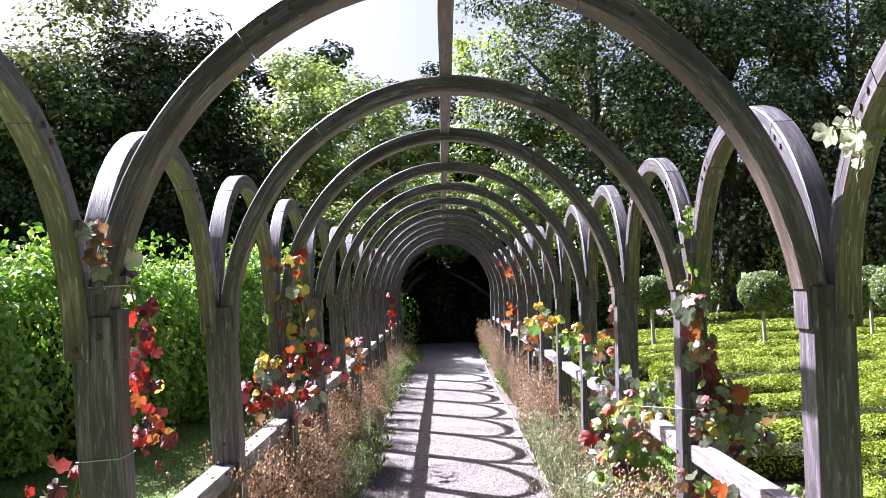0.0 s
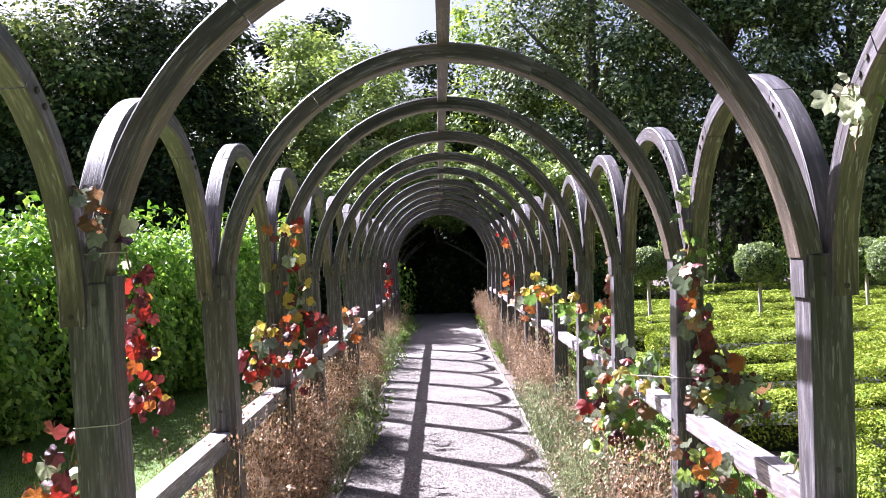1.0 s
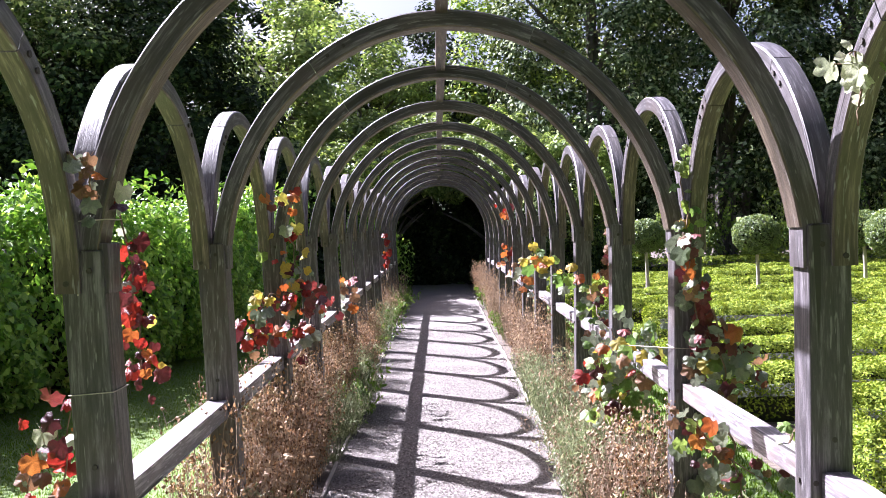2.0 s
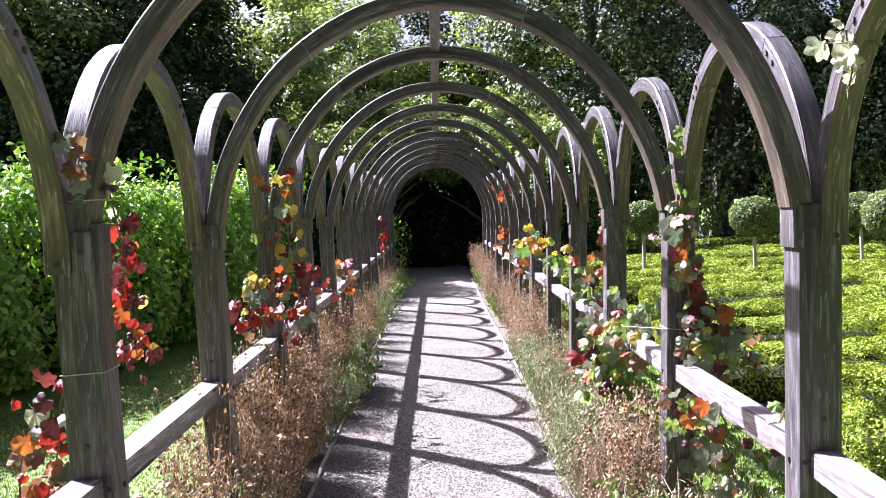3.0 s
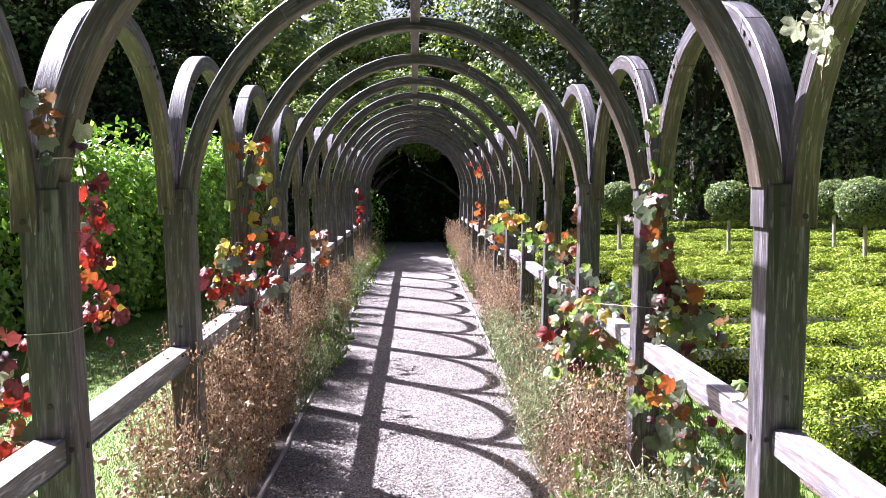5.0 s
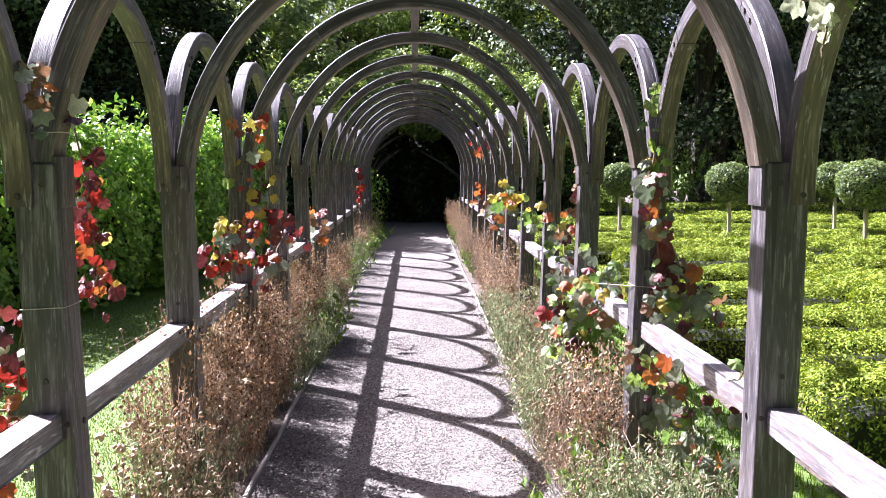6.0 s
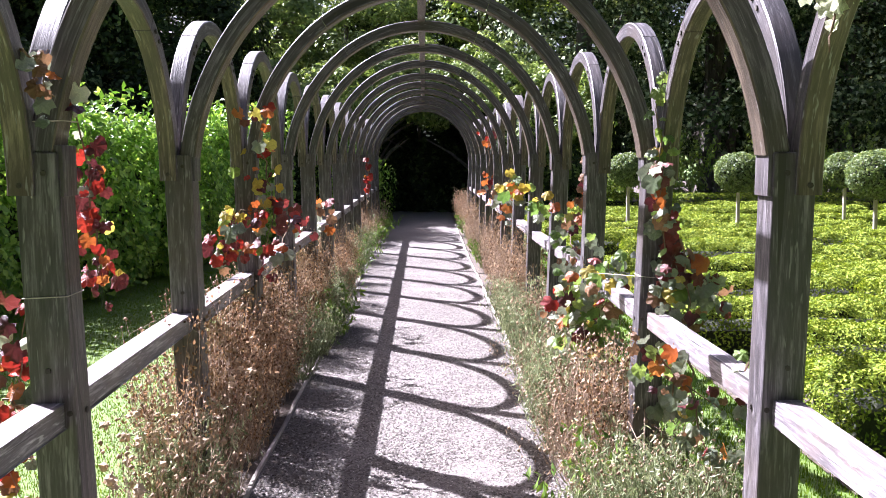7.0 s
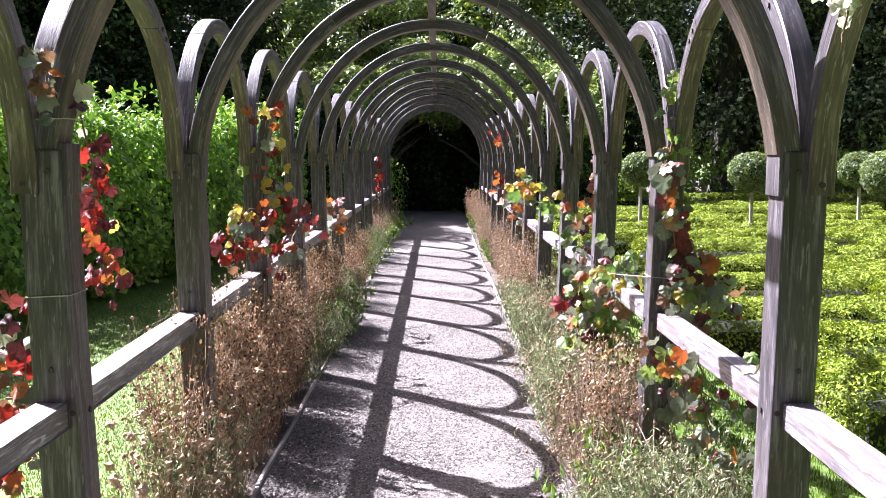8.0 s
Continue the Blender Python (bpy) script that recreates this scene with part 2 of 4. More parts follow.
def tube(bm, pts, r0, r1=None, sides=6):
    """A bent rod through points, thinning from r0 to r1."""
    r1 = r0 if r1 is None else r1
    pts = [Vector(p) for p in pts]
    prev = None
    n = len(pts)
    for i, p in enumerate(pts):
        d = (pts[min(i + 1, n - 1)] - pts[max(i - 1, 0)]).normalized()
        q = d.to_track_quat("Z", "Y")
        r = r0 + (r1 - r0) * i / (n - 1)
        ring = [bm.verts.new(p + q @ Vector((r * math.cos(k * math.tau / sides), r * math.sin(k * math.tau / sides), 0))) for k in range(sides)]
        if prev:
            off = min(range(sides), key=lambda s: sum((ring[(k + s) % sides].co - prev[k].co).length for k in range(sides)))
            ring = ring[off:] + ring[:off]
            for k in range(sides):
                bm.faces.new((prev[k], prev[(k + 1) % sides], ring[(k + 1) % sides], ring[k]))
        else:
            bm.faces.new(ring[::-1])
        prev = ring
    bm.faces.new(prev)


RNG = np.random.default_rng(7)


def unit(n):
    v = RNG.normal(size=(n, 3))
    return v / np.linalg.norm(v, axis=1)[:, None]


def leaf_mesh(name, at, mat, size, normal=None, spread=0.6, wide=0.55, jitter=0.35, fold=0.25, up=0.0):
    """Many small folded leaves (two triangles pairs each) in one mesh: places, mean normals and size."""
    at = np.asarray(at, float)
    n = len(at)
    nor = unit(n) if normal is None else np.asarray(normal, float) + spread * unit(n)
    nor = nor / np.linalg.norm(nor, axis=1)[:, None]
    along = np.cross(nor, unit(n)) + np.array((0, 0, up))
    along /= np.linalg.norm(along, axis=1)[:, None]
    side = np.cross(nor, along)
    s = size * (1 + jitter * (2 * RNG.random(n) - 1))[:, None]
    a = at - along * s * 0.5
    b = at + along * s * 0.5 - nor * s * 0.12
    mid = at - along * s * 0.08
    l = mid + side * s * wide * 0.5 + nor * s * fold * 0.4
    r = mid - side * s * wide * 0.5 + nor * s * fold * 0.4
    v = np.stack([a, l, b, r], 1).reshape(-1, 3)
    k = np.arange(n)[:, None] * 4
    f = np.concatenate([k + np.array([0, 3, 2]), k + np.array([0, 2, 1])], 1).reshape(-1)
    return raw_mesh(name, v, f, mat)


def raw_mesh(name, v, f, mat, corners=3):
    me = bpy.data.meshes.new(name)
    me.vertices.add(len(v))
    me.vertices.foreach_set("co", np.asarray(v, np.float32).reshape(-1))
    me.loops.add(len(f))
    me.loops.foreach_set("vertex_index", np.asarray(f, np.int32))
    me.polygons.add(len(f) // corners)
    me.polygons.foreach_set("loop_start", np.arange(0, len(f), corners, dtype=np.int32))
    me.update(calc_edges=True)
    me.validate()
    me.materials.append(mat)
    return me


# ---- the oak tunnel ----
HALF = 1.035         # axis to the middle of a post
STEP = 1.496         # from post to post
FIRST = 2.719        # the first pair in view
COUNT = 13           # pairs from the first one on
POST = 0.120
LEAN = {(0, -1): 2.1, (0, 1): 1.1, (1, -1): 1.6, (1, 1): 2.0}   # degrees by which a post's head leans outwards; the rest 1.5
TOP = 1.653          # post's tongue, on which the cross arch stands
RAIL_TOP = 0.963


def bent_timber(r0, r1, a0, a1, depth, plane, cx, cy, cz, leg=0.0, n=14, tall=1.0):
    """A sawn curved timber from a0 to a1 degrees, in the xz ("x") or yz ("y") plane, with softened
    edges; leg: a straight foot below the arc's end at 0 or 180 degrees."""
    bm = bmesh.new()
    grain = bm.verts.layers.float_vector.new("grain")
    c = 0.005
    h = depth / 2
    prof = [(r0 + c, -h), (r1 - c, -h), (r1, -h + c), (r1, h - c), (r1 - c, h), (r0 + c, h), (r0, h - c), (r0, -h + c)]
    stations = [(a0 + (a1 - a0) * i / n, 0.0) for i in range(n + 1)]
    if leg and a0 == 0:
        stations.insert(0, (0, -leg))
    if leg and a1 == 180:
        stations.append((180, -leg))
    prev = None
    for a, drop in stations:
        a = radians(a)
        wob = 0.0025 * noise.noise(Vector((cx + 3 * a, cy, 2.7)))
        ring = []
        for r, d in prof:
            u, v = (r + wob) * math.cos(a), (r + wob) * math.sin(a) * tall + drop
            ring.append(bm.verts.new((cx + u, cy + d, cz + v) if plane == "x" else (cx + d, cy + u, cz + v)))
            ring[-1][grain] = (r1 * a + drop + 3.7 * cx + 1.3 * cy, r, d + cy)
        if prev:
            for k in range(8):
                face = bm.faces.new((prev[k], prev[(k + 1) % 8], ring[(k + 1) % 8], ring[k]))
                face.material_index = 1 if k in (5, 6, 7) else 0      # the inner side, in browner oak
        else:
            bm.faces.new(ring[::-1])
        prev = ring
    bm.faces.new(prev)
    bmesh.ops.recalc_face_normals(bm, faces=bm.faces[:])
    return bm


def peg_mesh():
    bm = bmesh.new()
    rod(bm, (0, 0.006, 0), (0, -0.0035, 0), 0.0095, 0.008, 8)
    me = bpy.data.meshes.new("peg")
    bm.to_mesh(me)
    bm.free()
    me.materials.append(PEG)
    return me


PEG_ME = peg_mesh()


def peg(parent, x, y, z, turn=0.0):
    ob = new("peg", PEG_ME)
    ob.parent = parent
    ob.matrix_basis = pose(x, y, z, 0, 0, turn)
    return ob


def timber(x0, x1, y0, y1, z0, z1, along, bevel=0.006, warp=0.003, cuts=6):
    """A sawn baulk, cut across so that it can bow a little, with worn edges."""
    bm = box(x0, x1, y0, y1, z0, z1, bevel, 2)
    k = "xyz".index(along)
    lo, hi = ((x0, x1), (y0, y1), (z0, z1))[k]
    axis = Vector([1.0 if i == k else 0.0 for i in range(3)])
    for j in range(1, cuts):
        p = axis * (lo + (hi - lo) * j / cuts)
        bmesh.ops.bisect_plane(bm, geom=bm.verts[:] + bm.edges[:] + bm.faces[:], plane_co=p, plane_no=axis)
    for v in bm.verts:
        q = v.co * 1.7
        d = Vector((noise.noise(q + Vector((3, 1, 7))), noise.noise(q + Vector((11, 5, 2))), noise.noise(q + Vector((1, 8, 13))))) * warp
        d[k] = 0
        v.co += d
    return bm


def splay(bm, s, i, j=None):
    """Leans a timber outwards about the post heads as post i leans; a rail from post i to post j takes both leans."""
    y0, y1 = FIRST + STEP * i, FIRST + STEP * (i + 1)
    a = math.tan(radians(LEAN.get((i, s), 1.5)))
    b = a if j is None else math.tan(radians(LEAN.get((j, s), 1.5)))
    for v in bm.verts:
        k = min(1.0, max(0.0, (v.co.y - y0) / (y1 - y0)))
        v.co.x += s * (a + (b - a) * k) * (v.co.z - 1.6)
    return bm


def build_pergola():
    pergola = new("pergola")
    tagged(pergola, "weathered grey oak pergola tunnel of round arches over gravel", "pergola")
    rnd = random.Random(3)
    front = POST / 2
    for i in range(-2, COUNT):
        y = FIRST + STEP * i
        dz = rnd.uniform(-0.008, 0.008)
        for s in (-1, 1):
            x = s * HALF
            post = part("post", splay(timber(x - POST / 2, x + POST / 2, y - front, y + front, -0.05, TOP + dz, "z"), s, i), WOOD_Z, pergola)
            peg(post, x - s * 0.022, y - front, TOP - 0.055)
            xl = x + s * math.tan(radians(LEAN.get((i, s), 1.5))) * (RAIL_TOP - 1.6)
            peg(post, xl - s * 0.045, y - front, RAIL_TOP - 0.03)
            peg(post, xl + s * 0.01, y - front, RAIL_TOP + 0.09)
            peg(post, xl - s * POST / 2, y + 0.02, RAIL_TOP - 0.04, 90 * s)
            # inner foot of the cross arch, let into the post
            part("arch_foot", box(x - s * POST / 2 - 0.012, x - s * POST / 2 + 0.012, y - 0.05, y + 0.055, TOP - 0.12, TOP + 0.02, 0.003), WOOD_Z, pergola)
            if i < COUNT - 1:
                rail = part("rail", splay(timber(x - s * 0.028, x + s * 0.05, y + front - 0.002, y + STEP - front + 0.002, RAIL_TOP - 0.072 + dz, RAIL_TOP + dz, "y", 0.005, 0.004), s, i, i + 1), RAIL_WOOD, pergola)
                xs, yc = x + s * 0.038, y + STEP / 2
                r1 = STEP / 2 - 0.003
                r0, zc = r1 - 0.070, (2.293 if i == 0 else 2.315) - r1 + dz
                for a0, a1 in ((0, 58), (58.4, 121.6), (122, 180)):
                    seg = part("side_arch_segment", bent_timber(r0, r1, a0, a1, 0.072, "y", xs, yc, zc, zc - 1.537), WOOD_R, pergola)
                    for a in ((50, 54.5) if a0 == 0 else (125, 130) if a0 > 90 else ()):
                        rr = (r0 + r1) / 2
                        peg(seg, xs - s * 0.036, yc + rr * math.cos(radians(a)), zc + rr * math.sin(radians(a)), 90 * s)
                    if a0 == 0:
                        peg(seg, xs - s * 0.0, yc + r0 - 0.001, 1.565)
        # cross arch in three pieces
        ro = 1.052 if i == 0 else 1.036
        zc, tall = 1.475 + dz, (1.168 if i == 0 else 1.153) / ro
        dx = -0.016 if i == 0 else 0.002 + rnd.uniform(-0.006, 0.006)
        for a0, a1 in ((8.9, 67), (67.15, 124), (124.15, 171.1)):
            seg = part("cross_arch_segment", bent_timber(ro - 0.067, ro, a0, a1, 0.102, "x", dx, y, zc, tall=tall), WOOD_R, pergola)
            for a in ((58.5, 63.5) if a0 < 10 else (115, 119.5) if a0 < 100 else ()):
                rr = ro - 0.034
                peg(seg, dx + rr * math.cos(radians(a)), y - 0.051, zc + tall * rr * math.sin(radians(a)))
        if i < COUNT - 1:
            part("ridge_beam", timber(-0.027, 0.027, y + 0.004, y + STEP - 0.004, 2.605 + dz, 2.68 + dz, "y", 0.004, 0.004), BROWN_Y, pergola)
    return pergola


build_pergola()


# ---- ground, path, lawn ----
PATH_L, PATH_R, PATH_END = -0.84, 0.74, 24.0


def sheet(name, x0, x1, y0, y1, z, mat, step, rise=0.0, scale=0.5):
    nx, ny = max(2, int((x1 - x0) / step)), max(2, int((y1 - y0) / step))
    verts, faces = [], []
    for j in range(ny + 1):
        for i in range(nx + 1):
            x, y = x0 + (x1 - x0) * i / nx, y0 + (y1 - y0) * j / ny
            verts.append((x, y, z + rise * noise.fractal(Vector((x * scale, y * scale, 3.1)), 1.0, 2.0, 4)))
    for j in range(ny):
        for i in range(nx):
            k = j * (nx + 1) + i
            faces.append((k, k + 1, k + nx + 2, k + nx + 1))
    return mesh_of(name, verts, faces, mat, True)


tagged(part("ground", sheet("ground", -400, 400, -60, 900, -0.045, TURF, 40), None), "mown green lawn reaching to the woods", "lawn", kind="structure")
tagged(part("soil_bed", sheet("soil_bed", -1.22, PATH_L, -3, PATH_END, -0.015, SOIL, 0.12, 0.012, 4), None), "dry brown soil strip under the dead plants", "flower bed", kind="structure")
tagged(part("soil_bed", sheet("soil_bed", PATH_R, 1.10, -3, PATH_END, -0.015, SOIL, 0.12, 0.012, 4), None), "dry brown soil strip under lavender and seed heads", "flower bed", kind="structure")
tagged(part("path", sheet("path", PATH_L, PATH_R, -3, 40, 0.0, GRAVEL, 0.08, 0.008, 2.2), None), "pale pinkish-grey fine gravel garden path", "path", kind="structure")
tagged(part("parterre_soil", sheet("parterre_soil", 2.15, 22, 4.6, 27, -0.03, SOIL, 0.5, 0.0), None), "dry soil between the low box hedges", "soil", kind="structure")
tagged(part("woodland_floor", sheet("woodland_floor", -30, 30, 21.5, 60, -0.035, SOIL, 0.8, 0.02, 1), None), "dark bare soil under the trees", "soil", kind="structure")


def stones(name, n, x0, x1, y0, y1, size, mat):
    c = np.stack([x0 + (x1 - x0) * RNG.random(n), y0 + (y1 - y0) * RNG.random(n) ** 1.6, np.full(n, 0.003)], 1)
    o = np.array([(1, 0, 0), (0, 1, 0), (-1, 0, 0), (0, -1, 0), (0, 0, 0.7)], float)
    a = RNG.random(n) * math.tau
    s = size * (0.5 + RNG.random(n))
    st = 0.6 + 0.5 * RNG.random(n)
    px, py = o[None, :, 0] * s[:, None], o[None, :, 1] * (s * st)[:, None]
    v = np.stack([px * np.cos(a)[:, None] - py * np.sin(a)[:, None], px * np.sin(a)[:, None] + py * np.cos(a)[:, None], o[None, :, 2] * s[:, None]], 2) + c[:, None]
    v += RNG.normal(size=v.shape) * size * 0.14
    f = np.array([0, 1, 4, 1, 2, 4, 2, 3, 4, 3, 0, 4])      # the underside lies in the path
    return raw_mesh(name, v.reshape(-1, 3), (np.arange(n)[:, None] * 5 + f).reshape(-1), mat)


STONE = leafy("gravel_stone", [(0.0, (0.06, 0.052, 0.047)), (0.5, (0.135, 0.12, 0.111)), (0.85, (0.225, 0.206, 0.193)), (1.0, (0.42, 0.39, 0.37))], 0.85, 0.0)
tagged(part("gravel", stones("gravel", 70000, PATH_L + 0.02, PATH_R - 0.02, 3.3, 16, 0.0068, STONE), None), "loose pinkish-grey gravel stones on the path", "gravel", kind="stuff")

# timber edging of the path, board after board
EDGE = plain("edging_wood", (0.22, 0.19, 0.16), (0.46, 0.42, 0.38), 30, strength=0.4, stretch=(1, 0.1, 1))
rnd = random.Random(5)
for s, x in ((-1, PATH_L), (1, PATH_R)):
    y = -1.0
    while y < 22:
        ln = rnd.uniform(2.2, 3.0)
        j = rnd.uniform(-0.008, 0.008)
        ob = part("edging_board", timber(x - 0.010 + j, x + 0.010 + j, y, y + ln - 0.012, -0.05, 0.016 + rnd.uniform(-0.008, 0.006), "y", 0.004, 0.012, 8), EDGE)
        tagged(ob, "thin bleached wooden edging board along the gravel path", "edging", "path edging boards")
        y += ln


def blades(name, n, region, h, wide, mat, lean=0.5):
    """Grass blades as single bent triangles on a region given as a function of two random numbers."""
    x, y = region(RNG.random(n), RNG.random(n))
    a = RNG.random(n) * math.tau
    hh = h * (0.5 + RNG.random(n))
    ww = wide * (0.6 + 0.8 * RNG.random(n))
    base = np.stack([x, y, np.full(n, -0.045)], 1)
    side = np.stack([np.cos(a), np.sin(a), 0 * a], 1) * ww[:, None]
    tip = base + np.stack([-np.sin(a) * lean * hh * RNG.random(n), np.cos(a) * lean * hh * RNG.random(n), hh], 1)
    v = np.stack([base - side, base + side, tip], 1).reshape(-1, 3)
    return raw_mesh(name, v, np.arange(3 * n), mat)


tagged(part("grass", blades("grass", 170000, lambda u, v: (-1.12 - 3.6 * u, 3.0 + 11 * v ** 1.3), 0.014, 0.003, GRASS), None), "short mown lawn grass beside the tunnel", "grass", kind="stuff")
tagged(part("grass", blades("grass", 45000, lambda u, v: (1.06 + 1.1 * u, 2.2 + 14 * v ** 1.5), 0.03, 0.0035, GRASS), None), "short grass strip between tunnel and box hedges", "grass", kind="stuff")


# ---- hedges, trees ----
def fbm(p, scale, seed):
    return np.array([noise.fractal(Vector(q) * scale + Vector((seed, seed * 2.3, 0)), 1.0, 2.0, 3) for q in p])


def core_box(x0, x1, y0, y1, z0, z1, step=0.12, amp=0.04):
    bm = box(x0, x1, y0, y1, z0, z1)
    bmesh.ops.subdivide_edges(bm, edges=bm.edges[:], cuts=6, use_grid_fill=True)
    for v in bm.verts:
        q = v.co * 2.0
        v.co += Vector((noise.noise(q), noise.noise(q + Vector((9, 2, 4))), 0.6 * noise.noise(q + Vector((3, 7, 1))))) * amp
    return bm


# Near-black solid filling: the shade between the leaves, put into the colour
CORE = plain("inner_shade", (0.012, 0.016, 0.006), (0.03, 0.035, 0.014), 40)


def box_hedge(x0, x1, y0, y1, h, size):
    """A low clipped hedge: a near-black core for the inner shade and a skin of small upright leaves."""
    hedge = new("box_hedge")
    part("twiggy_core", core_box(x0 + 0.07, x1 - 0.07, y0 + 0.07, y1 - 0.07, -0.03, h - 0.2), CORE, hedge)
    # the front is thinly leaved, so the dark core shows as its shade
    faces = [((x1 - x0) * (y1 - y0) * 1.2, "t"), ((x1 - x0) * h * 0.4, "f"), ((y1 - y0) * h, "l"), ((y1 - y0) * h * 0.3, "r")]
    dens = 2.2 / (size * size * 0.45)
    pts, nor = [], []
    for area, k in faces:
        n = int(area * dens)
        u, v, d = RNG.random(n), RNG.random(n), 0.07 * RNG.random(n) ** 1.5 - 0.015
        X, Y, Z = x0 + (x1 - x0) * u, y0 + (y1 - y0) * v, h * v
        if k == "t":
            pts.append(np.stack([X, Y, h - d], 1))
            nor.append(np.tile((-0.1, -0.4, 0.6), (n, 1)))
        elif k == "f":
            pts.append(np.stack([X, y0 + d, Z], 1))
            nor.append(np.tile((0, -2.2, 0.5), (n, 1)))
        else:
            xx = x0 + d if k == "l" else x1 - d
            pts.append(np.stack([xx, Y, h * u], 1))
            nor.append(np.tile((-1 if k == "l" else 1, -0.2, 0.4), (n, 1)))
    p, nn = np.concatenate(pts), np.concatenate(nor).astype(float)

    def lump(x, y):
        wave = 0.022 * np.sin(x * 5.1 + y * 2) * np.sin(y * 6.3 - x)
        wave += 0.018 * np.sin(x * 14 + 2 * np.sin(y * 7)) * np.sin(y * 13 + 2 * np.sin(x * 6))
        return wave - 0.07 * np.abs((y - (y0 + y1) / 2) / ((y1 - y0) / 2)) ** 4

    high = p[:, 2] > h * 0.7
    here = lump(p[:, 0], p[:, 1])
    slope_x = (lump(p[:, 0] + 0.02, p[:, 1]) - here) / 0.02
    slope_y = (lump(p[:, 0], p[:, 1] + 0.02) - here) / 0.02
    nn[high] = np.stack([-1.6 * slope_x, -1.6 * slope_y, np.ones(len(p))], 1)[high] * 1.5
    p[:, 2] += here * high
    part("leaves", leaf_mesh("leaves", p, G_BOX, size, nn, 0.9, 0.5, up=0.3), None, hedge)
    return tagged(hedge, "low clipped yellow-green box hedge in a knot garden", "hedge", "box hedges")


rnd = random.Random(11)
y = 4.75
row = 0
while y < 23.5:
    wdt = 0.66 + 0.05 * (row % 3)
    far = 0.62 * y + 2.0
    x = 2.17 if row % 4 != 1 else 2.7
    while x < far:
        ln = rnd.uniform(1.6, 3.2) + 0.07 * y
        box_hedge(x, x + ln, y + rnd.uniform(-0.06, 0.06), y + wdt, 0.47 + rnd.uniform(-0.09, 0.06), 0.027 + 0.0014 * (y - 4))
        if rnd.random() < 0.6 and y < 21:      # a link to the next row
            xl = x + rnd.uniform(0.2, max(0.3, ln - 0.8))
            box_hedge(xl, xl + 0.6, y + wdt - 0.05, y + 1.52, 0.45, 0.027 + 0.0014 * (y - 4))
        x += ln + rnd.choice((0.0, 0.0, 0.5, 0.7))
    y += 1.5
    row += 1
box_hedge(1.9, 18.5, 24.6, 25.4, 0.62, 0.08)


def bush(label, cat, n, region, mat, size, name="hedge", core=None, group=""):
    """A leafy shrub mass: region gives places and outward normals."""
    thing = new(name)
    if core is not None:
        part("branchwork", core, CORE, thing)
    p, nn = region(n)
    part("leaves", leaf_mesh("leaves", p, mat, size, nn, 0.75, 0.6), None, thing)
    return tagged(thing, label, cat, group)


def hedge_left(n):
    """Face of the big hedge along the lawn, bulging, with a rounded top."""
    y = 6.0 + 15 * RNG.random(n)
    fx = -4.42 + 0.22 * (y - 9.1).clip(-3, 6)
    t = RNG.random(n)
    h = 2.1 + 0.10 * np.sin(y * 1.3) + 0.07 * np.sin(y * 3.7 + 1) + 0.05 * np.sin(y * 8.1)
    bulge = 0.22 * np.sin(y * 2.1) * np.sin(t * 5 + y) + 0.14 * np.sin(y * 5.3 + t * 7)
    face = t < 0.62
    z = np.where(face, h * (t / 0.62), h)
    ang = np.where(face, 0.0, (t - 0.62) / 0.38)
    out = np.where(face, 0.32 * np.sin(np.pi * (z / h) ** 0.8) - 0.1 + bulge, 0.1 - 1.6 * ang)
    z = np.where(face, z, h - 0.25 * ang ** 2 + 0.1 * np.sin(y * 6 + ang * 9))
    d = 0.45 * RNG.random(n) ** 2
    nor = np.stack([np.where(face, 1, 0.1), -0.35 + 0 * y, np.where(face, 0.35, 1)], 1)
    p = np.stack([fx + out, y, z], 1) - nor / np.linalg.norm(nor, axis=1)[:, None] * d[:, None]
    p += 0.05 * RNG.normal(size=p.shape)
    p[:, 2] = np.abs(p[:, 2])
    # shoots above the top
    k = n // 60
    j = RNG.integers(0, k // 9 + 1, k)
    sx, sy = -4.57 + 0.9 * RNG.random(k // 9 + 1), 7 + 12 * RNG.random(k // 9 + 1)
    up = RNG.random(k)
    p[:k] = np.stack([sx[j] + 0.22 * (sy[j] - 9.1).clip(-3, 6) + 0.03 * RNG.normal(size=k), sy[j] + 0.03 * RNG.normal(size=k), 2.05 + 0.4 * up], 1)
    return p, nor


# dark boxes inside the big hedge, standing for its inner shade
core = bmesh.new()
for j in range(15):
    yy = 6.2 + j
    fx = -4.42 + 0.22 * min(max(yy - 9.1, -3), 6)
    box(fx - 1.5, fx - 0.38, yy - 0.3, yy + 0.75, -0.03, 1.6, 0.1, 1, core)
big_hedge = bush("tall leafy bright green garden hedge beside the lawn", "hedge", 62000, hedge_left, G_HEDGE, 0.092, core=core)


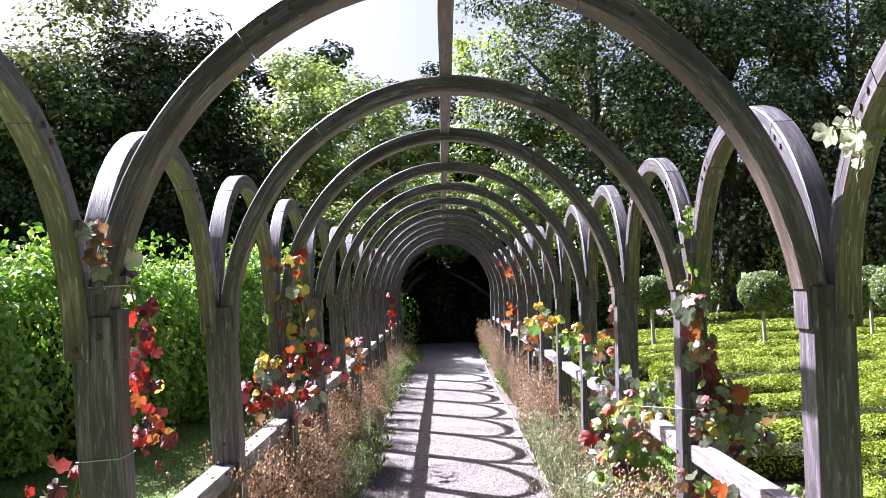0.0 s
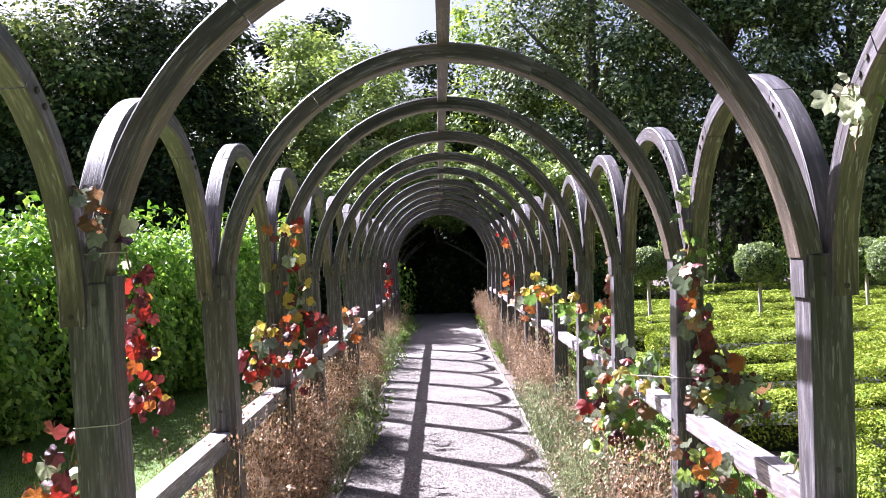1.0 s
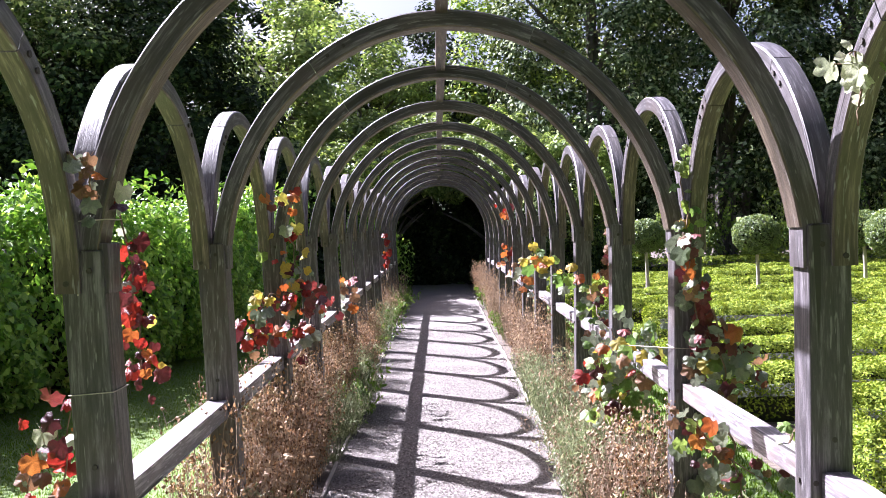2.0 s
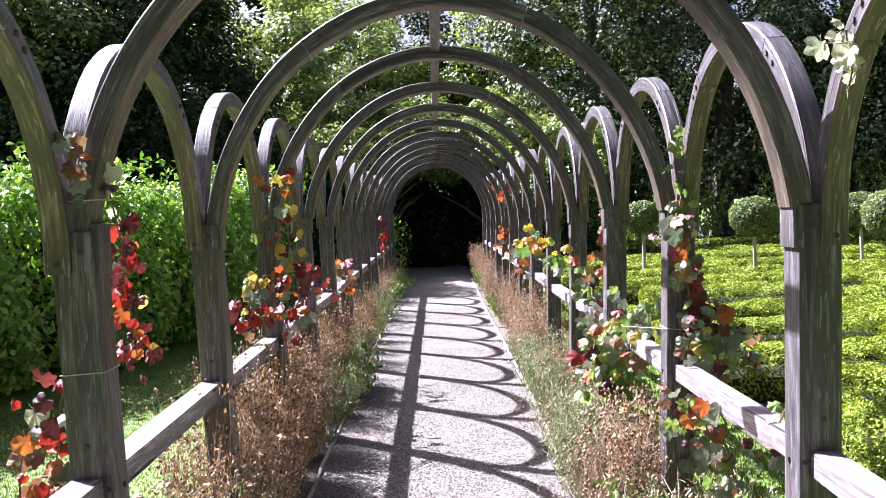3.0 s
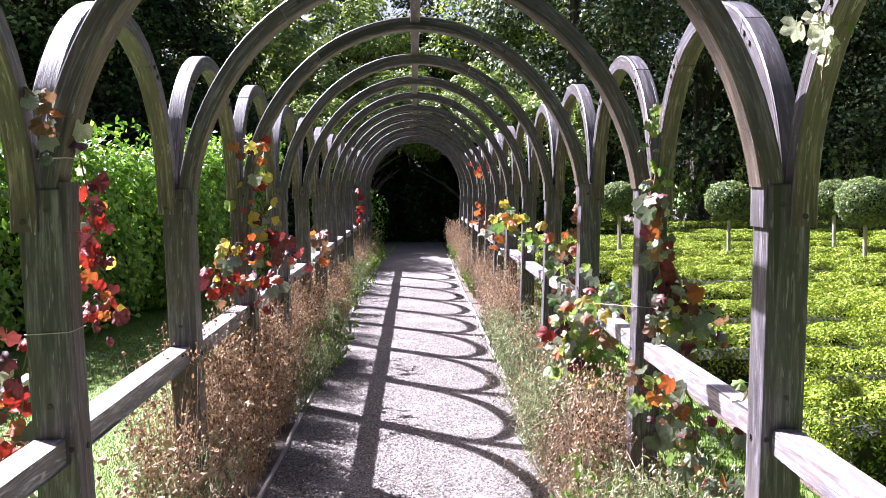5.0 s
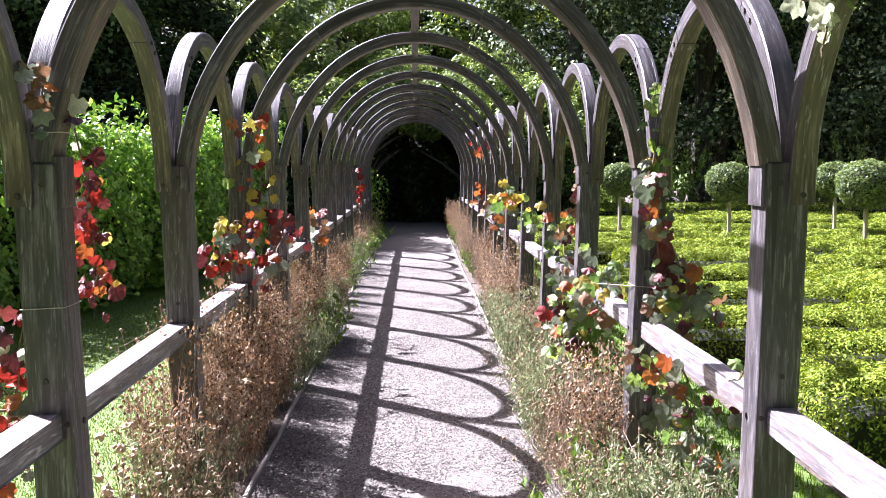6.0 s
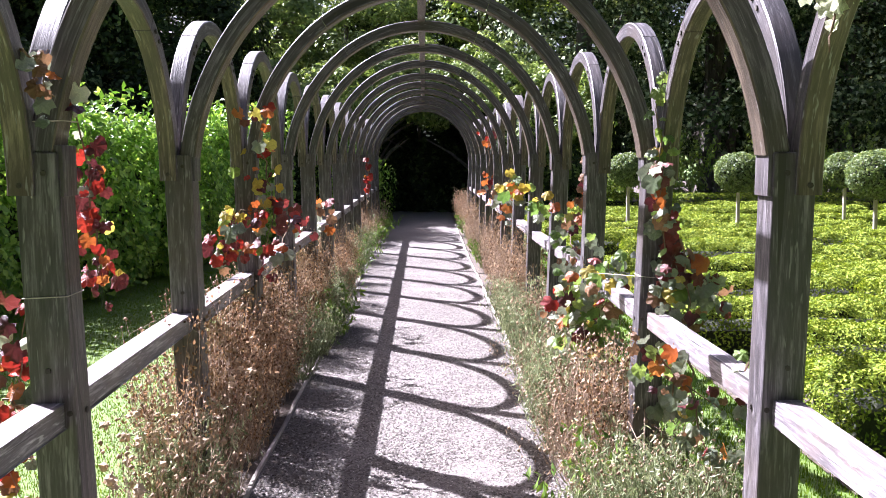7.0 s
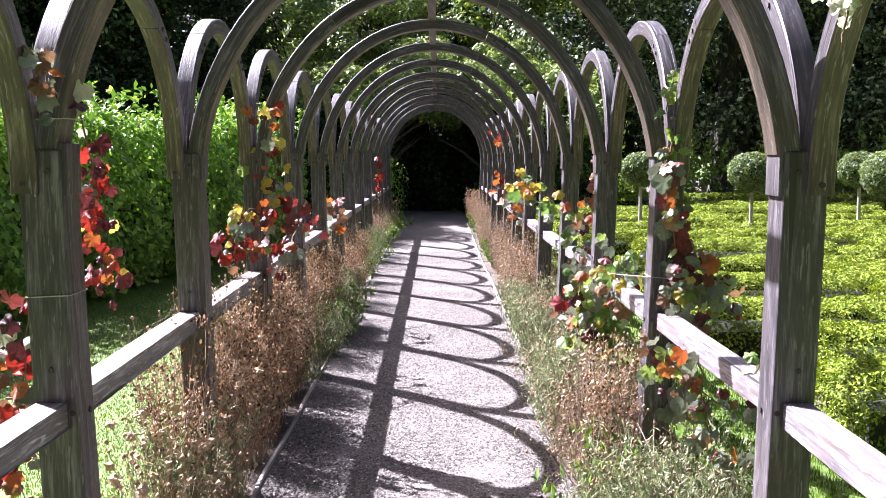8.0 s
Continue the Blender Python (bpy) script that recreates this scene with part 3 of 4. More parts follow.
def shrub_at(cx, cy, r, h, n, mat, size, label, shoots=False):
    def region(n):
        v = unit(n)
        v[:, 2] = np.abs(v[:, 2])
        lump = 1 + 0.18 * np.sin(v[:, 0] * 7 + cx) * np.sin(v[:, 1] * 6 + cy) + 0.12 * np.sin(v[:, 2] * 9 + v[:, 0] * 5)
        rad = (0.55 + 0.45 * RNG.random(n) ** 0.4) * lump
        return np.array((cx, cy, 0)) + v * np.array((r, r, h)) * rad[:, None], v
    thing = bush(label, "shrub", n, region, mat, size, "shrub")
    g = random.Random(int(cx * 100 + cy * 7))
    for k in range(4):
        a = math.tau * k / 4 + g.uniform(-0.4, 0.4)
        bm = bmesh.new()
        q = Vector((math.cos(a), math.sin(a), 0))
        foot = Vector((cx, cy, -0.04)) + q * 0.12 * r
        tube(bm, [foot, foot + q * 0.25 * r + Vector((0, 0, 0.45 * h)), foot + q * 0.5 * r + Vector((0, 0, 0.8 * h))], 0.025, 0.01, 6)
        part("stem", bm, BARK, thing)
    return thing


def crown_points(c, r, n, clumps, seed, low=-0.75, tight=0.125):
    """Leaves in clumps over an uneven ellipsoid."""
    g = np.random.default_rng(seed)
    v = g.normal(size=(clumps, 3))
    v /= np.linalg.norm(v, axis=1)[:, None]
    v = v[v[:, 2] > low]
    lump = 1 + 0.30 * np.sin(v[:, 0] * 4 + seed) * np.sin(v[:, 2] * 5 + 2 * seed) + 0.16 * np.sin(v[:, 1] * 9 + v[:, 2] * 7)
    rad = (0.62 + 0.38 * g.random(len(v)) ** 0.5) * lump
    cc = np.array(c) + v * np.array(r) * rad[:, None]
    k = g.integers(0, len(v), n)
    sz = np.array(r).mean() * tight * (0.6 + 0.9 * g.random(len(v)))
    off = g.normal(size=(n, 3))
    off /= np.maximum(1, np.linalg.norm(off, axis=1) / 1.6)[:, None]
    off[:, 2] *= 0.62
    p = cc[k] + off * sz[k][:, None]
    nor = 0.7 * off + 0.5 * v[k] + np.array((0, 0, 0.7))
    return p, nor


def tree(x, y, h, r, mat, n, clumps, seed, label, size=0.17, crown_low=0.25, lean=0.0, bark=None):
    t = new("tree")
    g = random.Random(seed)
    bm = bmesh.new()
    top = h * 0.8
    trunk = [(x + lean * k / 6 + g.uniform(-0.1, 0.1), y + g.uniform(-0.1, 0.1), -0.05 + top * k / 6) for k in range(7)]
    tube(bm, trunk, 0.035 * h * 0.7 + 0.05, 0.04, 9)
    part("trunk", bm, bark or BARK, t)
    for k in range(9):
        a, zz = g.uniform(0, math.tau), g.uniform(0.28, 0.72) * h
        rr = r * g.uniform(0.5, 0.85)
        i = min(5, int(zz / top * 6))
        base = Vector(trunk[i])
        limb = bmesh.new()
        tube(limb, [base, base + Vector((math.cos(a) * rr * 0.5, math.sin(a) * rr * 0.5, 0.12 * h)), base + Vector((math.cos(a) * rr, math.sin(a) * rr, 0.2 * h))], 0.012 * h, 0.015, 6)
        part("limb", limb, bark or BARK, t)
    c = (x + lean * 0.6, y, h * (0.5 + crown_low * 0.5))
    p, nn = crown_points(c, (r, r * 0.85, h * (1 - crown_low) * 0.52), n, clumps, seed)
    p[:, 2] = np.maximum(p[:, 2], 0.05)
    part("crown", leaf_mesh("crown", p, mat, size, nn, 0.55, 0.6), None, t)
    return tagged(t, label, "tree", "trees round the garden")


LEFT_LABEL = "broad green deciduous tree behind the hedge"
DARK_LABEL = "tall tree at the woodland edge with shade put into its leaf colour"
# left: green trees over the hedge, two of them in the near-black shaded leaf tone
tree(-12.5, 22.5, 8.7, 3.2, G_MID, 36000, 270, 21, LEFT_LABEL, 0.15, 0.1)
tree(-9.6, 24.0, 9.1, 3.0, G_MID, 36000, 270, 22, LEFT_LABEL, 0.15, 0.12)
tree(-7.2, 24.5, 8.7, 2.6, G_SHADE, 34000, 260, 23, LEFT_LABEL, 0.15, 0.1)
tree(-15.5, 27.0, 11.0, 3.6, G_SHADE, 20000, 150, 28, LEFT_LABEL, 0.17, 0.1)
tree(-4.6, 28.5, 8.5, 2.3, G_YEL, 26000, 170, 24, "light green young tree with airy foliage", 0.15, 0.05)
tree(-2.6, 33.0, 8.6, 2.8, G_YEL, 22000, 140, 25, "light green young tree with airy foliage", 0.16, 0.05)
tree(-0.6, 36.0, 9.3, 2.6, G_SHADE, 18000, 130, 26, DARK_LABEL, 0.17, 0.05)
tree(1.9, 34.0, 9.2, 2.2, G_LIGHT, 16000, 120, 27, "pale green drooping tree beyond the tunnel", 0.16, 0.05)
# right: high dark mass
tree(5.2, 31.0, 15.0, 3.6, G_WOOD, 44000, 240, 31, DARK_LABEL, 0.16, 0.02)
tree(9.5, 31.5, 14.5, 3.8, G_WOOD, 48000, 250, 32, DARK_LABEL, 0.16, 0.02)
tree(13.6, 31.0, 13.2, 3.6, G_WOOD, 42000, 240, 33, DARK_LABEL, 0.16, 0.02)
tree(17.5, 32.0, 12.0, 3.4, G_WOOD, 32000, 200, 34, DARK_LABEL, 0.17, 0.02)
tree(21.5, 34.0, 11.5, 3.6, G_SHADE, 20000, 160, 35, DARK_LABEL, 0.18, 0.02)
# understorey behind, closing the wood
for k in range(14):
    tree(-24 + 3.6 * k, 39 + 2.0 * math.sin(k * 2.3), (10.0 if k < 6 else 8.0) + 1.2 * math.sin(k * 1.7), 3.0, G_SHADE, 11000, 110, 50 + k, "dark tree deep in the wood", 0.26, 0.0)
# the garden's other sides: unseen trees, added to cut the sky's fill light
for k in range(9):
    tree(-15 + 3.8 * k, -8.5 + 1.2 * math.sin(k * 2.1), 18.5 + math.sin(k * 1.9), 3.3, G_SHADE, 13000, 160, 110 + k, "unseen tree added behind the start of the path to block sky light", 0.42, 0.0)
for k in range(7):
    tree(20.5 + math.sin(k * 2.7), -4 + 4.4 * k, 17.0 + math.sin(k * 1.3), 3.4, G_SHADE, 7000, 110, 130 + k, "unseen tree added beyond the knot garden to block sky light", 0.42, 0.0)
for k in range(5):
    tree(-12.5 + 0.8 * math.sin(k * 2.2), -6 + 3.6 * k, 7.0 + 0.6 * math.sin(k * 1.3), 2.5, G_SHADE, 8000, 120, 150 + k, "unseen tree added beside the lawn to block sky light", 0.42, 0.0)
# sunlit overgrown canopy over the path's end, dark below
for k, (x, yy, h, r) in enumerate(((-3.0, 24.5, 3.9, 1.6), (3.1, 24.8, 3.7, 1.5), (-1.4, 26.5, 4.6, 1.8), (1.5, 26.8, 4.5, 1.8), (0.0, 28.5, 4.8, 2.0))):
    tree(x, yy, h, r, G_YEL, 15000, 120, 80 + k, "yellow-green bushy tree overhanging the path's dark end", 0.11, 0.5 if abs(x) < 2 else 0.1)
# added near-black shrubs stand for the deep shade at the path's end
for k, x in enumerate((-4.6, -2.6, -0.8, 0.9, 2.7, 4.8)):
    shrub_at(x, 30.0 + 0.4 * (k % 2), 1.7, 3.4, 9000, G_SHADE, 0.2, "dense near-black shrub added to darken the end of the path")
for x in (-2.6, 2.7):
    shrub_at(x, 24.2, 1.35, 2.7, 9000, G_SHADE, 0.12, "dense near-black shrub added to darken the path's end from beside")
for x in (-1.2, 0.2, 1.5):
    shrub_at(x, 28.6, 1.2, 2.9, 8000, G_SHADE, 0.16, "dense near-black shrub added to darken the end of the path")
shrub_at(-1.7, 22.5, 0.9, 2.3, 5000, G_HEDGE, 0.08, "green shrub beside the end of the path")
shrub_at(1.9, 23.0, 0.9, 2.0, 5000, G_SHADE, 0.08, "dark shrub beside the end of the path")

def topiary(x, y, r, z, label):
    t = new("topiary_tree")
    bm = bmesh.new()
    tube(bm, [(x, y, -0.03), (x + 0.015, y, z * 0.4), (x, y + 0.01, z)], 0.04, 0.032, 8)
    part("trunk", bm, PALE_BARK, t)
    inner = bmesh.new()
    bmesh.ops.create_icosphere(inner, subdivisions=2, radius=r * 0.8, matrix=Matrix.Translation((x, y, z)) @ Matrix.Diagonal((1, 1, 0.86, 1)))
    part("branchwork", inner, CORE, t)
    n = 6500
    v = unit(n)
    rad = r * (0.9 + 0.12 * RNG.random(n)) * (1 + 0.04 * np.sin(v[:, 0] * 9) * np.sin(v[:, 2] * 8 + v[:, 1] * 7))
    part("crown", leaf_mesh("crown", np.array((x, y, z)) + v * rad[:, None] * np.array((1, 1, 0.86)), G_BALL, 0.045, v, 0.9, 0.6), None, t)
    return tagged(t, label, "topiary", "ball topiary trees")


PALE_BARK = plain("pale_bark", (0.28, 0.25, 0.21), (0.46, 0.42, 0.36), 40, stretch=(1, 1, 0.3))
BALL = "clipped ball-headed topiary tree on a thin pale trunk"
topiary(5.61, 17.0, 0.41, 1.33, BALL)
topiary(7.75, 17.5, 0.38, 1.37, BALL)
topiary(6.95, 14.6, 0.44, 1.34, BALL)
topiary(3.85, 18.0, 0.37, 1.36, BALL)
# added near-black shrubs stand for the black shade behind the hedge
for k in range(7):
    shrub_at(-8.0 - 0.9 * k + 0.4 * math.sin(k * 2.1), 20.5 + 0.5 * math.sin(k * 1.7), 1.6, 3.6 + 0.4 * math.sin(k), 7000, G_SHADE, 0.16, "near-black shrub added to fill the shade behind the hedge")
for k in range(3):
    shrub_at(-6.6 + 1.5 * k, 22.0 + k, 1.3, 3.4, 6000, G_SHADE, 0.16, "near-black shrub added to fill the shade behind the hedge")


# ---- plants in the beds ----
def stem_data(base, tip, bend, r):
    """Thin three-sided stems from base to tip; returns vertices, faces and the points along them."""
    n = len(base)
    t = np.linspace(0, 1, 5)[None, :, None]
    mid = (base + tip) / 2 + bend
    pts = (1 - t) ** 2 * base[:, None] + 2 * t * (1 - t) * mid[:, None] + t ** 2 * tip[:, None]
    ang = np.arange(3) * math.tau / 3
    ring = np.stack([np.cos(ang), np.sin(ang), 0 * ang], 1) * r
    taper = np.linspace(1, 0.45, 5)[None, :, None, None]
    v = (pts[:, :, None] + ring[None, None] * taper).reshape(-1, 3)
    f = []
    for s in range(4):
        for k in range(3):
            a, b = s * 3 + k, s * 3 + (k + 1) % 3
            f += [a, b, b + 3, a, b + 3, a + 3]
    return v, (np.arange(n)[:, None] * 15 + np.array(f)).reshape(-1), pts


def along(pts, n, lo, hi, scatter):
    i = RNG.integers(0, len(pts), n)
    t = (lo + (hi - lo) * RNG.random(n)) * 3.999
    k = t.astype(int)
    fr = (t - k)[:, None]
    return pts[i, k] * (1 - fr) + pts[i, k + 1] * fr + scatter * RNG.normal(size=(n, 3))


def heads_mesh(name, at, r, mat):
    o = np.array([(1, 0, 0), (0, 1, 0), (-1, 0, 0), (0, -1, 0), (0, 0, 1.3), (0, 0, -0.9)], float)
    n = len(at)
    s = r * (0.6 + 0.8 * RNG.random(n))
    v = at[:, None] + o[None] * s[:, None, None] + RNG.normal(size=(n, 6, 3)) * r * 0.2
    f = np.array([0, 1, 4, 1, 2, 4, 2, 3, 4, 3, 0, 4, 1, 0, 5, 2, 1, 5, 3, 2, 5, 0, 3, 5])
    return raw_mesh(name, v.reshape(-1, 3), (np.arange(n)[:, None] * 6 + f).reshape(-1), mat)


def herb(name, label, n, h, spread, lean, stem_mat, leaf=None, heads=None, r=0.0022):
    """A clump of stems. leaf: (count, material, size, width, from, to, scatter); heads: (count, radius)."""
    t = new(name)
    a = RNG.random(n) * math.tau
    rad = spread * RNG.random(n) ** 0.6
    base = np.stack([rad * np.cos(a), rad * np.sin(a), np.full(n, -0.03)], 1)
    hh = h * (0.6 + 0.45 * RNG.random(n))
    out = lean * (0.3 + RNG.random(n))
    tip = base + np.stack([np.cos(a) * out * hh, np.sin(a) * out * hh, hh], 1) + 0.06 * RNG.normal(size=(n, 3)) * np.array((1, 1, 0.2))
    v, f, pts = stem_data(base, tip, 0.05 * RNG.normal(size=(n, 3)), r)
    # side twigs near the top
    m = n * 2
    b2 = along(pts, m, 0.45, 0.95, 0.0)
    t2 = b2 + np.stack([0.06 * RNG.normal(size=m), 0.06 * RNG.normal(size=m), 0.05 + 0.08 * RNG.random(m)], 1)
    v2, f2, pts2 = stem_data(b2, t2, 0.01 * RNG.normal(size=(m, 3)), r * 0.7)
    part("stalk_tuft", raw_mesh("stalk_tuft", np.concatenate([v, v2]), np.concatenate([f, f2 + len(v)]), stem_mat), None, t)
    if leaf:
        cnt, mat, size, wide, lo, hi, sc = leaf
        p = np.concatenate([along(pts, cnt * 2 // 3, lo, hi, sc), along(pts2, cnt // 3, 0.1, 1.0, sc)])
        p[:, 2] = np.maximum(p[:, 2], 0.01)
        part("foliage", leaf_mesh("foliage", p, mat, size, None, 0.6, wide, up=0.7), None, t)
    if heads:
        cnt, hr = heads
        tagged(part("seed_head", heads_mesh("seed_heads", np.concatenate([pts[:, -1], pts2[RNG.integers(0, m, cnt), -1]]), hr, SEED), None, t), kind="stuff")
    return tagged(t, label, "plant", name.replace("_", " ") + " clumps")


BROWN_LABEL = "dead brown herb clump with dry flower heads beside the path"
PALE_LABEL = "bleached dry stalks with round seed heads beside the path"
SAGE_LABEL = "grey-green narrow-leaved herb clump beside the path"
FRESH_LABEL = "fresh green leafy weed clump beside the path"


def bristle_head(at, r, seed):
    """A round dry seed head, its bracts standing out unevenly."""
    g = random.Random(seed)
    bm = bmesh.new()
    bmesh.ops.create_icosphere(bm, subdivisions=2, radius=r * g.uniform(0.65, 1.2))
    flat = g.uniform(0.55, 0.9)
    for v in bm.verts:
        v.co = v.co * g.choice((0.62, 0.8, 1.0, 1.3))
        v.co.z *= flat
        v.co += Vector(at)
    return bm


def umbel(k):
    """A clump of thin branching stalks with large round brown seed heads."""
    t = new("seed_umbel")
    n = 9
    a = RNG.random(n) * math.tau
    rad = 0.09 * RNG.random(n)
    base = np.stack([rad * np.cos(a), rad * np.sin(a), np.full(n, -0.03)], 1)
    hh = (0.62 + 0.06 * k) * (0.6 + 0.45 * RNG.random(n))
    tip = base + np.stack([np.cos(a) * 0.22 * hh, np.sin(a) * 0.22 * hh, hh], 1)
    v, f, pts = stem_data(base, tip, 0.04 * RNG.normal(size=(n, 3)), 0.002)
    m = n * 2
    b2 = along(pts, m, 0.5, 0.85, 0.0)
    t2 = b2 + np.stack([0.07 * RNG.normal(size=m), 0.07 * RNG.normal(size=m), 0.07 + 0.1 * RNG.random(m)], 1)
    v2, f2, pts2 = stem_data(b2, t2, 0.01 * RNG.normal(size=(m, 3)), 0.0014)
    part("stalk_tuft", raw_mesh("stalk_tuft", np.concatenate([v, v2]), np.concatenate([f, f2 + len(v)]), STRAW), None, t)
    heads = np.concatenate([pts[:, -1], pts2[:, -1]])
    for p in range(len(heads)):
        part("seed_head", bristle_head(heads[p], 0.017, p + 50 * k), SEED, t)
    part("foliage", leaf_mesh("foliage", along(pts, 90, 0.1, 0.8, 0.02), PALE_DRY, 0.035, None, 0.6, 0.25, up=0.7), None, t)
    return tagged(t, "thin dry stalks with large round brown seed heads", "plant", "seed umbel clumps")


kinds = {}
for name, make in (
    ("dead_herb", lambda k: herb("dead_herb", BROWN_LABEL, 64, 0.76 + 0.10 * k, 0.10, 0.10, STRAW, (2300, DRY, 0.018, 0.6, 0.15, 1.0, 0.018), (60, 0.008))),
    ("seed_stalk", lambda k: herb("seed_stalk", PALE_LABEL, 28, 0.54 + 0.08 * k, 0.10, 0.3, STRAW, (260, PALE_DRY, 0.028, 0.32, 0.1, 0.95, 0.02), (16, 0.011))),
    ("lavender", lambda k: herb("lavender", SAGE_LABEL, 70, 0.40 + 0.10 * k, 0.09, 0.30, GREEN_STEM, (1700, SAGE, 0.038, 0.2, 0.05, 1.0, 0.014), (30, 0.006))),
    ("green_weed", lambda k: herb("green_weed", FRESH_LABEL, 18, 0.40 + 0.08 * k, 0.10, 0.6, GREEN_STEM, (420, FRESH, 0.055, 0.4, 0.15, 1.0, 0.02), None)),
    ("dry_grass", lambda k: herb("dry_grass", "tall pinkish-brown dry grass clump beside the path", 80, 0.62 + 0.10 * k, 0.10, 0.18, STRAW, (900, PALE_DRY, 0.034, 0.3, 0.3, 1.0, 0.016), None, 0.0018)),
):
    kinds[name] = [make(k) for k in range(3)]
kinds["dry_tuft"] = [herb("dry_tuft", "low tangle of thin bleached and brown stems beside the path", 70, 0.34 + 0.07 * k, 0.10, 0.55, STRAW, (700, PALE_DRY, 0.02, 0.35, 0.1, 1.0, 0.02), (18, 0.007), 0.0016) for k in range(3)]
kinds["seed_umbel"] = [umbel(k) for k in range(3)]
used = set()
rnd = random.Random(9)


def plant(kind, x, y):
    src = rnd.choice(kinds[kind])
    m = pose(x, y, 0, 0, 0, rnd.uniform(0, 360))
    if src.name in used:
        copy_thing(src, m)
    else:
        src.matrix_basis = m
        used.add(src.name)


def fill(x0, x1, y0, y1, n, mixture):
    names = list(mixture)
    for _ in range(n):
        plant(rnd.choices(names, [mixture[k] for k in names])[0], rnd.uniform(x0, x1), rnd.uniform(y0, y1))


# left bed
fill(-1.06, -0.97, 2.7, 3.7, 6, {"seed_umbel": 6, "seed_stalk": 1})
fill(-1.06, -0.96, 3.6, 4.5, 8, {"seed_umbel": 4, "seed_stalk": 3, "dead_herb": 1.5})
fill(-1.05, -0.97, 4.5, 7.0, 19, {"dead_herb": 9, "seed_stalk": 1})
plant("lavender", -0.99, 3.95)
fill(-0.96, -0.84, 6.8, 9.4, 11, {"lavender": 8, "green_weed": 1.2})
fill(-1.08, -0.98, 6.6, 10.5, 11, {"dead_herb": 6, "seed_stalk": 2, "lavender": 4})
fill(-1.06, -0.90, 10.5, 16, 12, {"dead_herb": 3, "dry_grass": 2, "lavender": 5, "green_weed": 2})
fill(-1.1, -0.88, 16, 22, 14, {"green_weed": 7, "dry_grass": 1, "lavender": 2})
# right bed
fill(0.86, 1.02, 2.6, 4.3, 12, {"seed_stalk": 5, "lavender": 3, "seed_umbel": 1, "dry_tuft": 5})
fill(0.80, 0.86, 3.2, 5.6, 10, {"lavender": 5, "dry_tuft": 2})
fill(0.84, 1.02, 4.3, 6.2, 17, {"seed_stalk": 3, "lavender": 8, "dry_tuft": 4, "dead_herb": 0.5})
fill(0.83, 0.92, 5.2, 9.6, 18, {"lavender": 8, "seed_stalk": 1})
fill(0.94, 1.04, 7.0, 9.6, 6, {"dry_grass": 3, "seed_stalk": 2, "dead_herb": 1})
fill(0.88, 1.04, 9.6, 13.5, 17, {"dry_grass": 6, "dead_herb": 2, "seed_stalk": 2, "lavender": 2})
fill(0.88, 1.06, 13.5, 22, 16, {"dry_grass": 4, "dead_herb": 2, "green_weed": 3})
plant("green_weed", 0.93, 3.85)
plant("green_weed", 0.88, 4.05)

# airy shrubs beyond the knot garden, their upright shoots against the dark wood
g = random.Random(17)
for k in range(13):
    x = 3.3 + 1.05 * k + g.uniform(-0.2, 0.2)
    sh = herb("shrub", "airy sunlit green shrub with upright shoots behind the knot garden", 15, 2.1 + 0.5 * math.sin(k * 2.3), 0.42, 0.26, GREEN_STEM, (1100, G_LIGHT, 0.11, 0.6, 0.06, 1.0, 0.07), None, 0.008)
    sh.matrix_basis = pose(x, 26.4 + g.uniform(-0.3, 0.3), 0)
    tagged(sh, category="shrub", group="shrubs beyond the knot garden")

# two tall shoots standing out of the big hedge
for x, y, h in ((-3.80, 10.2, 2.75), (-3.50, 10.5, 2.5)):
    shoot = herb("hedge_shoot", "thin upright leafy shoot standing above the hedge", 2, h, 0.03, 0.02, GREEN_STEM, (90, G_HEDGE, 0.06, 0.35, 0.65, 1.0, 0.03), None, 0.005)
    shoot.matrix_basis = pose(x, y, 0)
    tagged(shoot, category="shoot", group="shoots above the hedge")

# long dry stalks leaning in the right bed, and a few over the left one
for a, b in (((0.80, 3.55, 0.02), (1.02, 4.3, 0.62)), ((0.98, 3.2, 0.0), (0.86, 3.9, 0.55)), ((0.92, 4.6, 0.0), (0.80, 5.3, 0.72)), ((-1.02, 3.5, 0.0), (-0.92, 4.0, 0.66)), ((-0.98, 4.7, 0.0), (-0.86, 5.3, 0.85))):
    bm = bmesh.new()
    mid = (Vector(a) + Vector(b)) / 2 + Vector((0.02, -0.02, 0.05))
    tube(bm, [a, mid, b], 0.0032, 0.0016, 5)
    tagged(part("dry_stalk", bm, STRAW), "long bleached dry stalk leaning in the flower bed", "stalk", "dry stalks")


